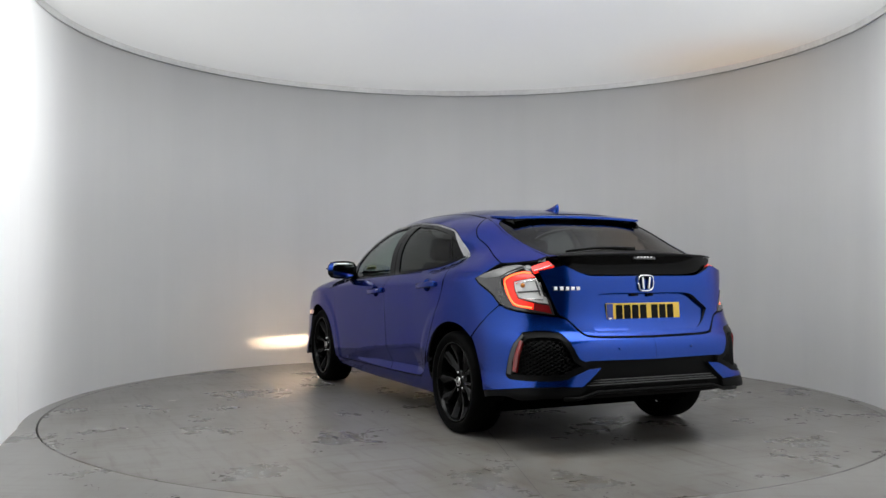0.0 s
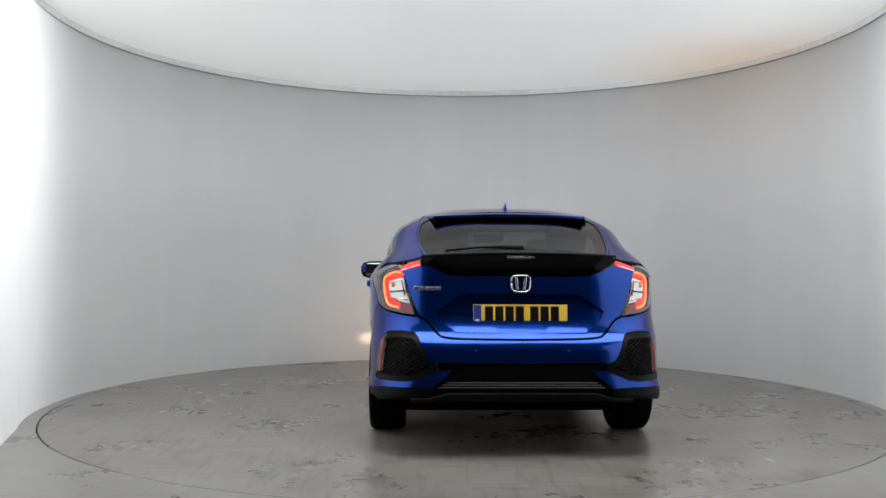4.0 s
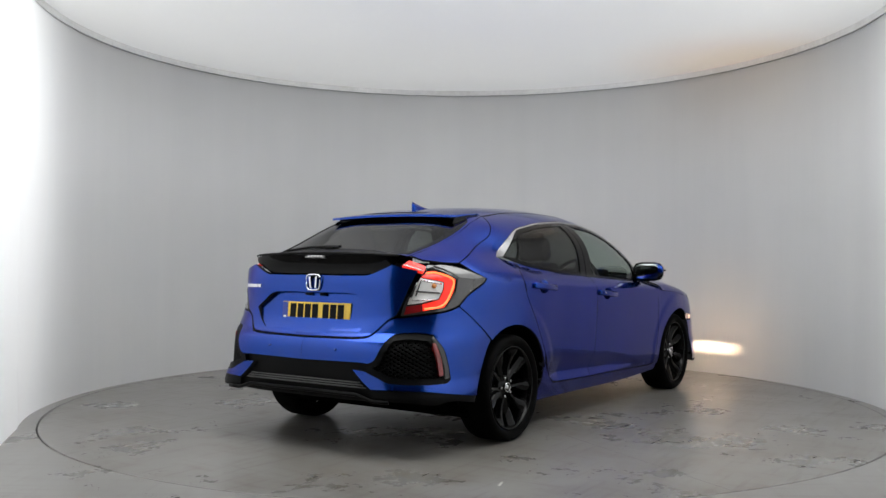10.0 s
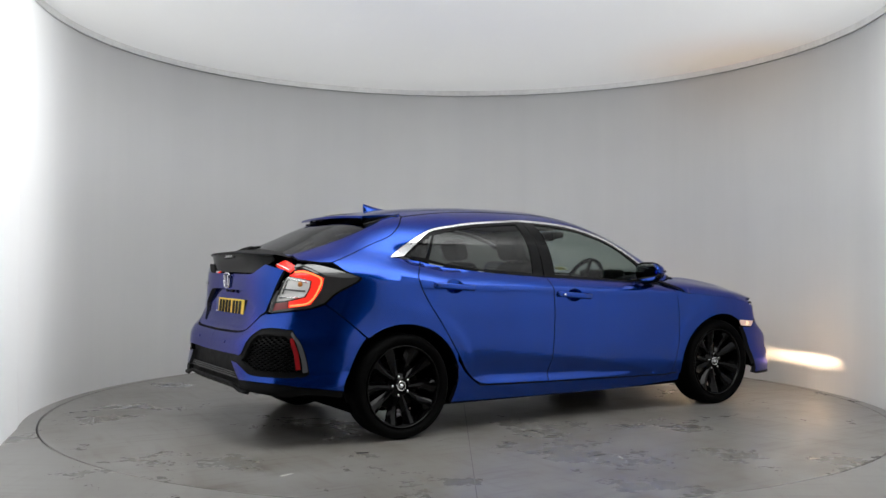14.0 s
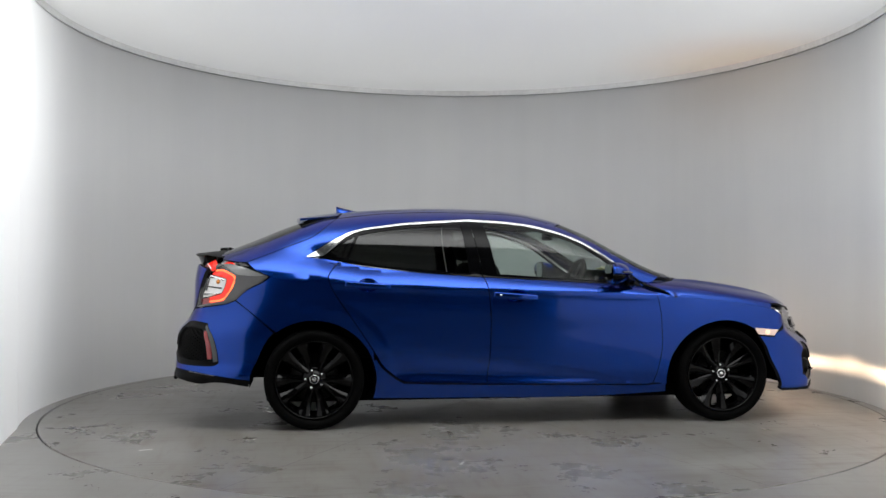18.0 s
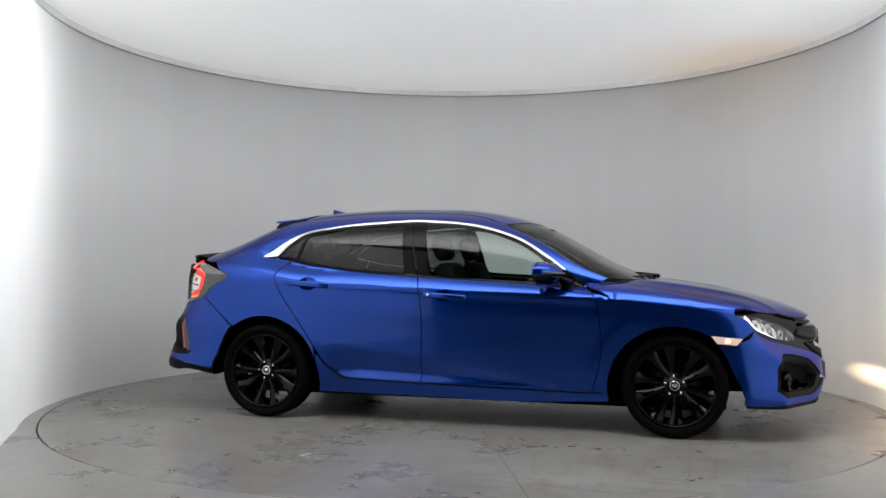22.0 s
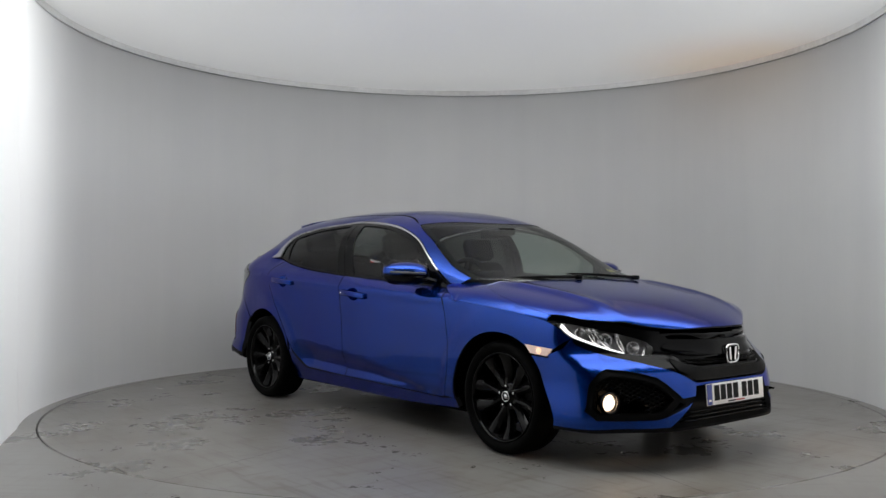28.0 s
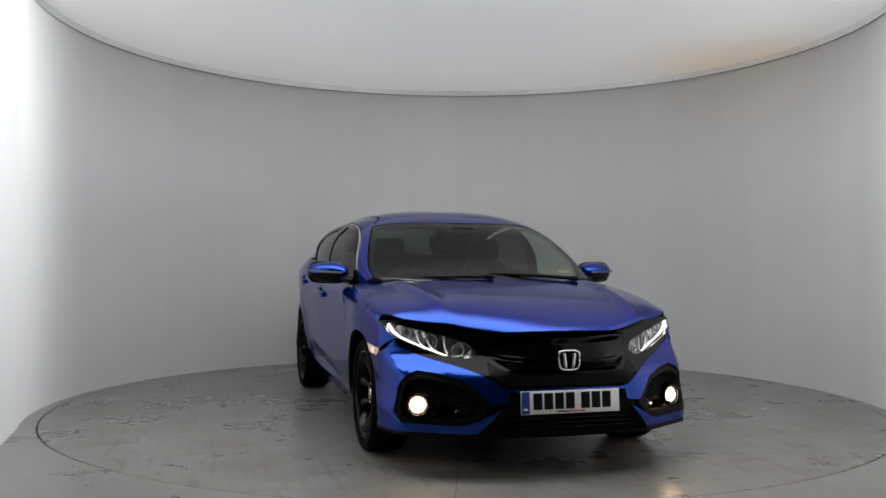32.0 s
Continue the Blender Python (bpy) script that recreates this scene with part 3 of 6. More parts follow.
def skin(name, fn, loop, mat, holes=(), step=0.04, rim=0.012, gap=0.0032, off=0.0, flip=False):
    """A panel cut out of the surface fn along a closed line, with its edge turned in. off moves it along the normal; flip gives the other side of the car."""
    loop = resample(shrink(np.array(loop, float), gap), step)
    if area2(loop) < 0:
        loop = loop[::-1]
    loops = [loop] + [resample(np.array(h, float), step) for h in holes]
    pts, edges = [], []
    for lp in loops:
        base = len(pts)
        pts += [tuple(q) for q in lp]
        edges += [(base + i, base + (i + 1) % len(lp)) for i in range(len(lp))]
    lo, hi = loop.min(0), loop.max(0)
    gx, gy = np.meshgrid(np.arange(lo[0] + step / 2, hi[0], step), np.arange(lo[1] + step / 2, hi[1], step))
    gx[1::2] += step * 0.25
    grid = np.stack([gx.ravel(), gy.ravel()], 1)
    if len(grid):
        grid = grid[inside(loop, grid) & near(loop, grid, step * 0.45)]
    for h in loops[1:]:
        if len(grid):
            grid = grid[~inside(h, grid) & near(h, grid, step * 0.45)]
    pts += [tuple(q) for q in grid]
    vs, es, fs, *_ = delaunay_2d_cdt([Vector(q) for q in pts], edges, [], 0, 1e-6)
    uv = np.array([tuple(v) for v in vs])
    tri = np.array([f for f in fs if len(f) == 3])
    mid = uv[tri].mean(1)
    keep = inside(loop, mid)
    for h in loops[1:]:
        keep &= ~inside(h, mid)
    tri = tri[keep]
    co = fn(uv[:, 0], uv[:, 1])
    e = 0.004
    du = fn(uv[:, 0] + e, uv[:, 1]) - fn(uv[:, 0] - e, uv[:, 1])
    dv = fn(uv[:, 0], uv[:, 1] + e) - fn(uv[:, 0], uv[:, 1] - e)
    nn = np.cross(du, dv)
    ln = np.linalg.norm(nn, axis=1)
    nn = nn / np.maximum(ln, 1e-12)[:, None]
    ref = co - np.array([0.0, 0.0, 0.55])
    ref[:, 0] *= 0.35
    if np.sum(nn * ref) < 0:
        nn = -nn
    # triangles face outwards
    a, b, c = co[tri[:, 0]], co[tri[:, 1]], co[tri[:, 2]]
    wrong = np.sum(np.cross(b - a, c - a) * nn[tri].sum(1), 1) < 0
    tri[wrong] = tri[wrong][:, ::-1]
    co = co + nn * off
    verts, norms, faces = [co], [nn], tri.tolist()
    count = len(co)
    if rim:
        cnt = {}
        for f in faces:
            for i in range(3):
                q, r = f[i], f[(i + 1) % 3]
                cnt[(q, r)] = cnt.get((q, r), 0) + 1
        border = [(q, r) for (q, r) in cnt if (r, q) not in cnt]
        ids = sorted({q for ed in border for q in ed})
        where = {q: i for i, q in enumerate(ids)}
        k = len(ids)
        verts += [co[ids], co[ids] - nn[ids] * rim]
        norms += [nn[ids], nn[ids]]
        for q, r in border:
            q, r = where[q], where[r]
            faces.append((count + r, count + q, count + k + q, count + k + r))
    co, nn = np.vstack(verts), np.vstack(norms)
    if flip:
        co = co * np.array([1, -1, 1])
        nn = nn * np.array([1, -1, 1])
        faces = [tuple(f)[::-1] for f in faces]
    me = bpy.data.meshes.new(name)
    me.from_pydata(co.tolist(), [], faces)
    me.materials.append(mat)
    # near-black rims on painted panels, put in as the shade of their gaps
    if mat is PAINT and rim:
        me.materials.append(SEAM)
        me.polygons.foreach_set("material_index", [0 if len(f) == 3 else 1 for f in faces])
    me.polygons.foreach_set("use_smooth", [len(f) == 3 for f in faces])
    me.update()
    me.normals_split_custom_set_from_vertices(nn.tolist())
    return me


def on_side(x, z):
    return np.stack([x, side_y(x, z), z], -1)


def on_cabin(x, y):
    return np.stack([x, y, cabin_z(x, y)], -1)


def on_hood(x, y):
    return np.stack([x, y, hood_z(x, y)], -1)


def on_ring(s, z):
    return ring_point(s, z)


def on_nose(y, z):
    return np.stack([end_x(y, z, True), y, z], -1)


def on_tail(y, z):
    return np.stack([end_x(y, z, False), y, z], -1)


def belt_line(*tokens):
    """Points round the body: ("x", x, z) on the side, ("f", y, z) on the nose, ("r", y, z) on the tail."""
    out = []
    for k, v, z in tokens:
        if k == "x":
            out.append((float(ring_s(z, x=v)), z))
        else:
            out.append((float(ring_s(z, y=v, front=(k == "f"))), z))
    return out


def arch(cx, cz, a, b, t0, t1, n=16):
    return [(cx + a * math.cos(radians(t)), cz + b * math.sin(radians(t))) for t in np.linspace(t0, t1, n)]


def lathe(name, rows, mat, segments=48, matrix=None, smooth=True):
    """A body of revolution about the y axis from (radius, y) rows."""
    verts, faces = [], []
    n = len(rows)
    for i in range(segments):
        a = 2 * math.pi * i / segments
        for r, y in rows:
            verts.append(Vector((r * math.cos(a), y, r * math.sin(a))))
    for i in range(segments):
        j = (i + 1) % segments
        for k in range(n - 1):
            faces.append((n * i + k, n * i + k + 1, n * j + k + 1, n * j + k))
    if matrix:
        verts = [matrix @ v for v in verts]
    bm = bmesh.new()
    vs = [bm.verts.new(v) for v in verts]
    for f in faces:
        try:
            bm.faces.new([vs[k] for k in f])
        except ValueError:
            pass
    bmesh.ops.remove_doubles(bm, verts=list(bm.verts), dist=1e-5)
    me = done(name, bm, mat, smooth)
    return me


def tube(name, points, radius, mat, sides=8, flat=1.0):
    """A rod along a line of points."""
    pts = [Vector(p) for p in points]
    verts, faces = [], []
    for i, p in enumerate(pts):
        d = (pts[min(i + 1, len(pts) - 1)] - pts[max(i - 1, 0)]).normalized()
        u = d.cross(Vector((0, 0, 1)))
        if u.length < 0.05:
            u = d.cross(Vector((0, 1, 0)))
        u.normalize()
        v = d.cross(u)
        r = radius[i] if isinstance(radius, (list, tuple)) else radius
        for k in range(sides):
            a = 2 * math.pi * k / sides
            verts.append(p + u * r * math.cos(a) + v * r * flat * math.sin(a))
    for i in range(len(pts) - 1):
        for k in range(sides):
            faces.append((sides * i + k, sides * i + (k + 1) % sides, sides * i + sides + (k + 1) % sides, sides * i + sides + k))
    faces += [tuple(range(sides))[::-1], tuple(sides * (len(pts) - 1) + k for k in range(sides))]
    return mesh_of(name, verts, faces, mat)


def shaped(name, size, mat, bevel, matrix=None, tweak=None, segments=3):
    """A rounded block, placed by a matrix and reshaped by tweak(vertex)."""
    bm = bmesh.new()
    bmesh.ops.create_cube(bm, size=1.0, matrix=Matrix.Diagonal((*size, 1)))
    bmesh.ops.bevel(bm, geom=list(bm.edges), offset=bevel, segments=segments, affect="EDGES", profile=0.5)
    for v in bm.verts:
        if tweak:
            tweak(v)
        if matrix:
            v.co = matrix @ v.co
    return done(name, bm, mat)


def slab(name, loop, fn, mat, depth, off=0.0):
    """A flat-topped plate: a closed line in a plane (fn maps to 3D), thickened along its normal."""
    bm = bmesh.new()
    vs = [bm.verts.new(Vector(fn(*q))) for q in loop]
    f = bm.faces.new(vs)
    f.normal_update()
    n = f.normal.copy()
    for v in vs:
        v.co += n * off
    ex = bmesh.ops.extrude_face_region(bm, geom=[f])
    for v in [g for g in ex["geom"] if isinstance(g, bmesh.types.BMVert)]:
        v.co += n * depth
    return done(name, bm, mat, False)


# ---- the car ----
CAR = thing("hatchback_car", "metallic blue five-door hatchback with black wheels on a turntable", "car")
SIDES = ((False, 1), (True, -1))

ARCH_R = (-1.353, 0.295, 0.392, 0.388)
ARCH_F = (1.347, 0.285, 0.397, 0.388)
DOOR_GAP = [(-0.272, 0.957), (-0.250, 0.888), (-0.231, 0.708), (-0.233, 0.491), (-0.248, 0.270)]
DOOR_BACK = [(-0.727, 0.283), (-0.799, 0.300), (-0.907, 0.382), (-0.979, 0.491), (-1.086, 0.653), (-1.211, 0.832), (-1.262, 0.940), (-1.248, 0.993), (-1.190, 1.056)]
DOOR_FRONT = [(0.858, 0.262), (0.890, 0.363), (0.913, 0.491), (0.911, 0.637), (0.891, 0.782), (0.857, 0.871), (0.802, 0.922)]
BELT_LOW = [(-1.190, 1.056), (-1.022, 1.024), (-0.730, 0.990), (-0.366, 0.963), (-0.272, 0.957)]
BELT_LOW_F = [(-0.272, 0.957), (0.0, 0.944), (0.368, 0.925), (0.802, 0.898)]
CHROME_OUT = [(-1.400, 1.083), (-1.245, 1.183), (-1.091, 1.254), (-0.918, 1.285), (-0.734, 1.309), (-0.344, 1.335), (-0.058, 1.317), (0.167, 1.280), (0.388, 1.205), (0.565, 1.097), (0.690, 1.005)]
CHROME_IN = [(-1.300, 1.088), (-1.193, 1.181), (-1.083, 1.248), (-0.918, 1.279), (-0.733, 1.302), (-0.344, 1.3285), (-0.060, 1.3105), (0.166, 1.273), (0.386, 1.198), (0.559, 1.091), (0.681, 1.002)]
DITCH = [(-1.205, 1.338), (-0.9, 1.374), (-0.54, 1.387), (-0.12, 1.380), (0.086, 1.357), (0.262, 1.302)]
PILLAR_IN = [(0.262, 1.302), (0.5, 1.190), (0.765, 1.036), (0.95, 0.957)]
HATCH_CUT = [(-1.205, 1.338), (-1.250, 1.305), (-1.310, 1.253), (-1.381, 1.205), (-1.5, 1.158), (-1.644, 1.099), (-1.775, 1.050)]
LAMP_R_LOW = [(-1.628, 0.958), (-1.660, 0.930), (-1.770, 0.872), (-1.838, 0.810)]


HANDLES = ((-1.165, -0.872, 0.914, 0.893), (-0.214, 0.072, 0.846, 0.824))     # ends of the rear and front door handles


def cup_line(x0, x1, z0, z1, k=1.0):
    """The rim of the finger cup behind a handle."""
    xm, zm = (x0 + x1) / 2, (z0 + z1) / 2 + 0.002
    return np.array([(xm + 0.066 * k * math.cos(2 * math.pi * i / 28), zm + 0.044 * k * math.sin(2 * math.pi * i / 28)) for i in range(28)])


def cup_surface(x0, x1, z0, z1):
    xm, zm = (x0 + x1) / 2, (z0 + z1) / 2 + 0.002

    def f(x, z):
        r2 = np.clip(((x - xm) / 0.066) ** 2 + ((z - zm) / 0.044) ** 2, 0, 1)
        return door_surface(x, z) - np.stack([0 * x, 0.024 * (1 - r2) ** 0.7, 0 * x], -1)
    return f


def body_panels():
    for flip, sg in SIDES:
        door = outline(DOOR_GAP, [DOOR_GAP[-1], (0.365, 0.260), (0.785, 0.253), DOOR_FRONT[0]], DOOR_FRONT, [DOOR_FRONT[-1], BELT_LOW_F[-1]], BELT_LOW_F[::-1])
        fd = piece("front_door", skin("front_door", door_surface, door, PAINT, holes=[cup_line(*HANDLES[1])], flip=flip, step=0.021), CAR)
        rear = outline(DOOR_GAP, [DOOR_GAP[-1], DOOR_BACK[0]], DOOR_BACK, BELT_LOW)
        rd = piece("rear_door", skin("rear_door", door_surface, rear, PAINT, holes=[cup_line(*HANDLES[0])], flip=flip, step=0.021), CAR)
        doors_trim(fd, rd, flip, sg)
        # sill
        top = [(0.845, 0.250), (0.785, 0.247), (0.365, 0.254), (-0.248, 0.264), (-0.727, 0.276), (-0.803, 0.290), (-0.912, 0.372), (-0.961, 0.44)]
        sill = outline(top, arch(*ARCH_R, 20, -18, 6), [(-0.968, 0.178), (-0.36, 0.174), (0.37, 0.170), (0.952, 0.196)], arch(*ARCH_F, 192, 184, 4), [(0.95, 0.262), (0.845, 0.250)])
        piece("sill", skin("sill", on_side, sill, PAINT, flip=flip, step=0.03, off=-0.004, rim=0.03), CAR)
        # fender
        crest = [(x, float(CREST_Z(x))) for x in np.linspace(1.69, 0.97, 14)]
        f_arch = arch(*ARCH_F, 185, 52, 30)
        fen = outline(DOOR_FRONT, [DOOR_FRONT[-1], (0.86, 0.905), (0.97, float(CREST_Z(0.97)))], crest[::-1], [(1.69, 0.748), (1.735, 0.727), (1.778, 0.697), (1.812, 0.661)], [(1.812, 0.661), (1.728, 0.592), (1.71, 0.565)], [(1.71, 0.565), f_arch[-1]], f_arch[::-1], [f_arch[0], (0.90, 0.262), DOOR_FRONT[0]])
        fender = piece("front_fender", skin("front_fender", flank_surface, fen, PAINT, flip=flip, step=0.03, gap=0.0015), CAR)
        side = hood_side()
        top = outline([(0.815, 0.775), (0.865, 0.835), (0.97, float(side_y(0.97, CREST_Z(0.97))))] + [(x, float(side_y(x, CREST_Z(x)))) for x in np.linspace(1.05, 1.69, 12)], [(1.69, 0.83), *side[::-1]], [side[0], (0.93, 0.70)], [(0.93, 0.70), (0.87, 0.725), (0.815, 0.775)])
        piece("fender_top", skin("fender_top", on_hood, top, PAINT, flip=flip, step=0.02, gap=-0.0005), fender)
        marker = outline([(1.555, 0.624), (1.742, 0.608)], [(1.742, 0.608), (1.706, 0.564)], [(1.706, 0.564), (1.592, 0.573)], [(1.592, 0.573), (1.555, 0.624)])
        mk = piece("side_marker", skin("side_marker", on_side, marker, MARKER_CLEAR, flip=flip, step=0.02, off=0.003), CAR, "clear side marker with a lit amber bulb")
        bulb = lathe("bulb", [(0.0, 0.003), (0.010, 0.0025), (0.016, 0.0005), (0.017, -0.003)], AMBER_GLOW, 20, Matrix.Translation((1.652, float(side_y(1.652, 0.592)) + 0.004, 0.592)))
        if flip:
            bulb.transform(Matrix.Diagonal((1, -1, 1, 1)))
            bulb.flip_normals()
        piece("bulb", bulb, mk)
        # body side behind and over the doors
        r_arch = arch(*ARCH_R, 15, 126, 26)
        uni = outline([r_arch[0], DOOR_BACK[3]], DOOR_BACK[3:], [DOOR_BACK[-1], (-1.29, 1.072), CHROME_OUT[0]], CHROME_OUT, [CHROME_OUT[-1], (0.80, 0.928)], [(0.80, 0.928), (0.87, 0.918), (0.95, 0.957)], PILLAR_IN[::-1], DITCH[::-1], HATCH_CUT, [HATCH_CUT[-1], (-1.72, 1.002), LAMP_R_LOW[0]], LAMP_R_LOW, [LAMP_R_LOW[-1], (-1.702, 0.703), (-1.597, 0.615)], [(-1.597, 0.615), r_arch[-1]], r_arch[::-1])
        piece("rear_quarter", skin("rear_quarter", flank_surface, uni, PAINT, flip=flip, step=0.03), CAR)
    # roof, bonnet, screens
    roof_front = [(0.262, 0.585), (0.345, 0.42), (0.395, 0.2), (0.405, 0.0)]
    ditch = [(x, float(side_y(x, z))) for x, z in stroke(DITCH)[::3]]
    ditch[-1] = (0.262, 0.585)
    half = np.vstack([stroke([(-1.150, 0.0), (-1.165, 0.3), (-1.185, 0.46), (-1.205, ditch[0][1])]), stroke(ditch), stroke(roof_front)])
    piece("roof", skin("roof", on_cabin, half_loop(half), PAINT, step=0.05, gap=0.004), CAR, "blue metallic roof skin")
    pil = [(x, float(side_y(x, z))) for x, z in PILLAR_IN]
    pil[0] = (0.262, 0.585)
    base = [(0.95, pil[-1][1]), (1.03, 0.66), (1.13, 0.5), (1.18, 0.25), (1.195, 0.0)]
    ws = half_loop(np.vstack([stroke(roof_front[::-1]), stroke(pil), stroke(base)]))
    scr = piece("windscreen", skin("windscreen", on_cabin, ws, SCREEN_GLASS, step=0.05, gap=0.004, off=-0.003), CAR, "clear windscreen with dark edge band")
    band = [np.array(ws), shrink(np.array(ws), 0.035)]
    piece("screen_band", skin("screen_band", on_cabin, band[0], GLOSS_BLACK, holes=[band[1]], step=0.03, off=-0.007, rim=0), scr)
    hs = hood_side()
    front = [(1.69, 0.825), (1.80, 0.762), (1.875, 0.672), (1.955, 0.548), (2.055, 0.393), (2.125, 0.268), (2.172, 0.13), (2.185, 0.0)]
    hb = [(1.215, 0.0), (1.20, 0.25), (1.15, 0.5), (1.06, 0.655), hs[0]]
    hd = half_loop(np.vstack([stroke(hb), stroke(hs), stroke(front)]))
    piece("bonnet", skin("bonnet", bonnet_surface, hd, PAINT, step=0.035, gap=0.002), CAR, "blue metallic bonnet with two raised creases")
    cowl = half_loop(np.vstack([stroke([(1.19, 0.0), (1.175, 0.25), (1.125, 0.5), (1.02, 0.665), (0.93, 0.695)]), stroke([(0.98, 0.69), (1.06, 0.655), (1.15, 0.5), (1.2, 0.25), (1.215, 0.0)])]))
    piece("cowl", skin("cowl", lambda x, y: on_hood(x, y) - np.array([0, 0, 0.018]), cowl, SATIN_BLACK, step=0.04, gap=0), CAR)


def half_loop(half):
    """Both halves of a panel that straddles the middle line, from a half in (x, y)."""
    half = np.array(half, float)
    keep = [half[0]]
    for q in half[1:]:
        if np.hypot(*(q - keep[-1])) > 1e-3:
            keep.append(q)
    other = [q * np.array([1, -1]) for q in keep[::-1] if q[1] > 1e-3]
    return np.array(keep + other)


def hood_side():
    return [(0.995, 0.672), (1.08, 0.715), (1.18, 0.77), (1.3, 0.812), (1.5, 0.838), (1.69, 0.825)]


def bonnet_surface(x, y):
    """The bonnet's crown with its two creases that run back to the screen's corners."""
    z = hood_z(x, y)
    line = 0.60 - 0.10 * (x - 1.15)
    d = np.abs(y) - line
    rise = 0.019 * np.exp(-(d / 0.048) ** 2) * np.clip((x - 1.0) / 0.25, 0, 1) * np.clip((2.1 - x) / 0.5, 0, 1)
    return np.stack([x, y, z + rise], -1)


CREASE = profile((-1.0, 0.515), (-0.77, 0.501), (-0.45, 0.465), (0.065, 0.412), (0.455, 0.341), (0.72, 0.275), (0.9, 0.25))


def arch_flare(x, z):
    """The raised lip round each wheel arch, fading out towards the bumpers."""
    out = 0.0
    for cx, way in ((-1.353, 1), (1.347, -1)):
        r = np.hypot(x - cx, z - 0.295)
        k = np.clip((0.535 - r) / 0.06, 0, 1)
        out = out + 0.006 * k * k * (3 - 2 * k) * np.clip((way * (x - cx) + 0.12) / 0.2, 0, 1)
    return out


def flank_surface(x, z):
    return np.stack([x, side_y(x, z) + arch_flare(x, z), z], -1)


def door_surface(x, z):
    """The door skins: a hollow along the lower half under a crease that rises to the rear, and a line through the handles."""
    y = side_y(x, z)
    crease = CREASE(x)
    deep = np.maximum(crease - 0.262, 0.0)
    u = np.clip((crease - z) / np.maximum(deep, 0.01), 0, 1)
    hollow = np.where(u < 0.62, u / 0.62, (1 - u) / 0.38)
    hollow = hollow * hollow * (3 - 2 * hollow)
    y = y - 0.19 * deep * hollow * np.clip((x + 0.98) / 0.28, 0, 1) + arch_flare(x, z)
    feature = 0.875 - 0.045 * (x + 0.3)
    y = y + 0.005 * np.exp(-((z - feature) / 0.025) ** 2)
    return np.stack([x, y, z], -1)


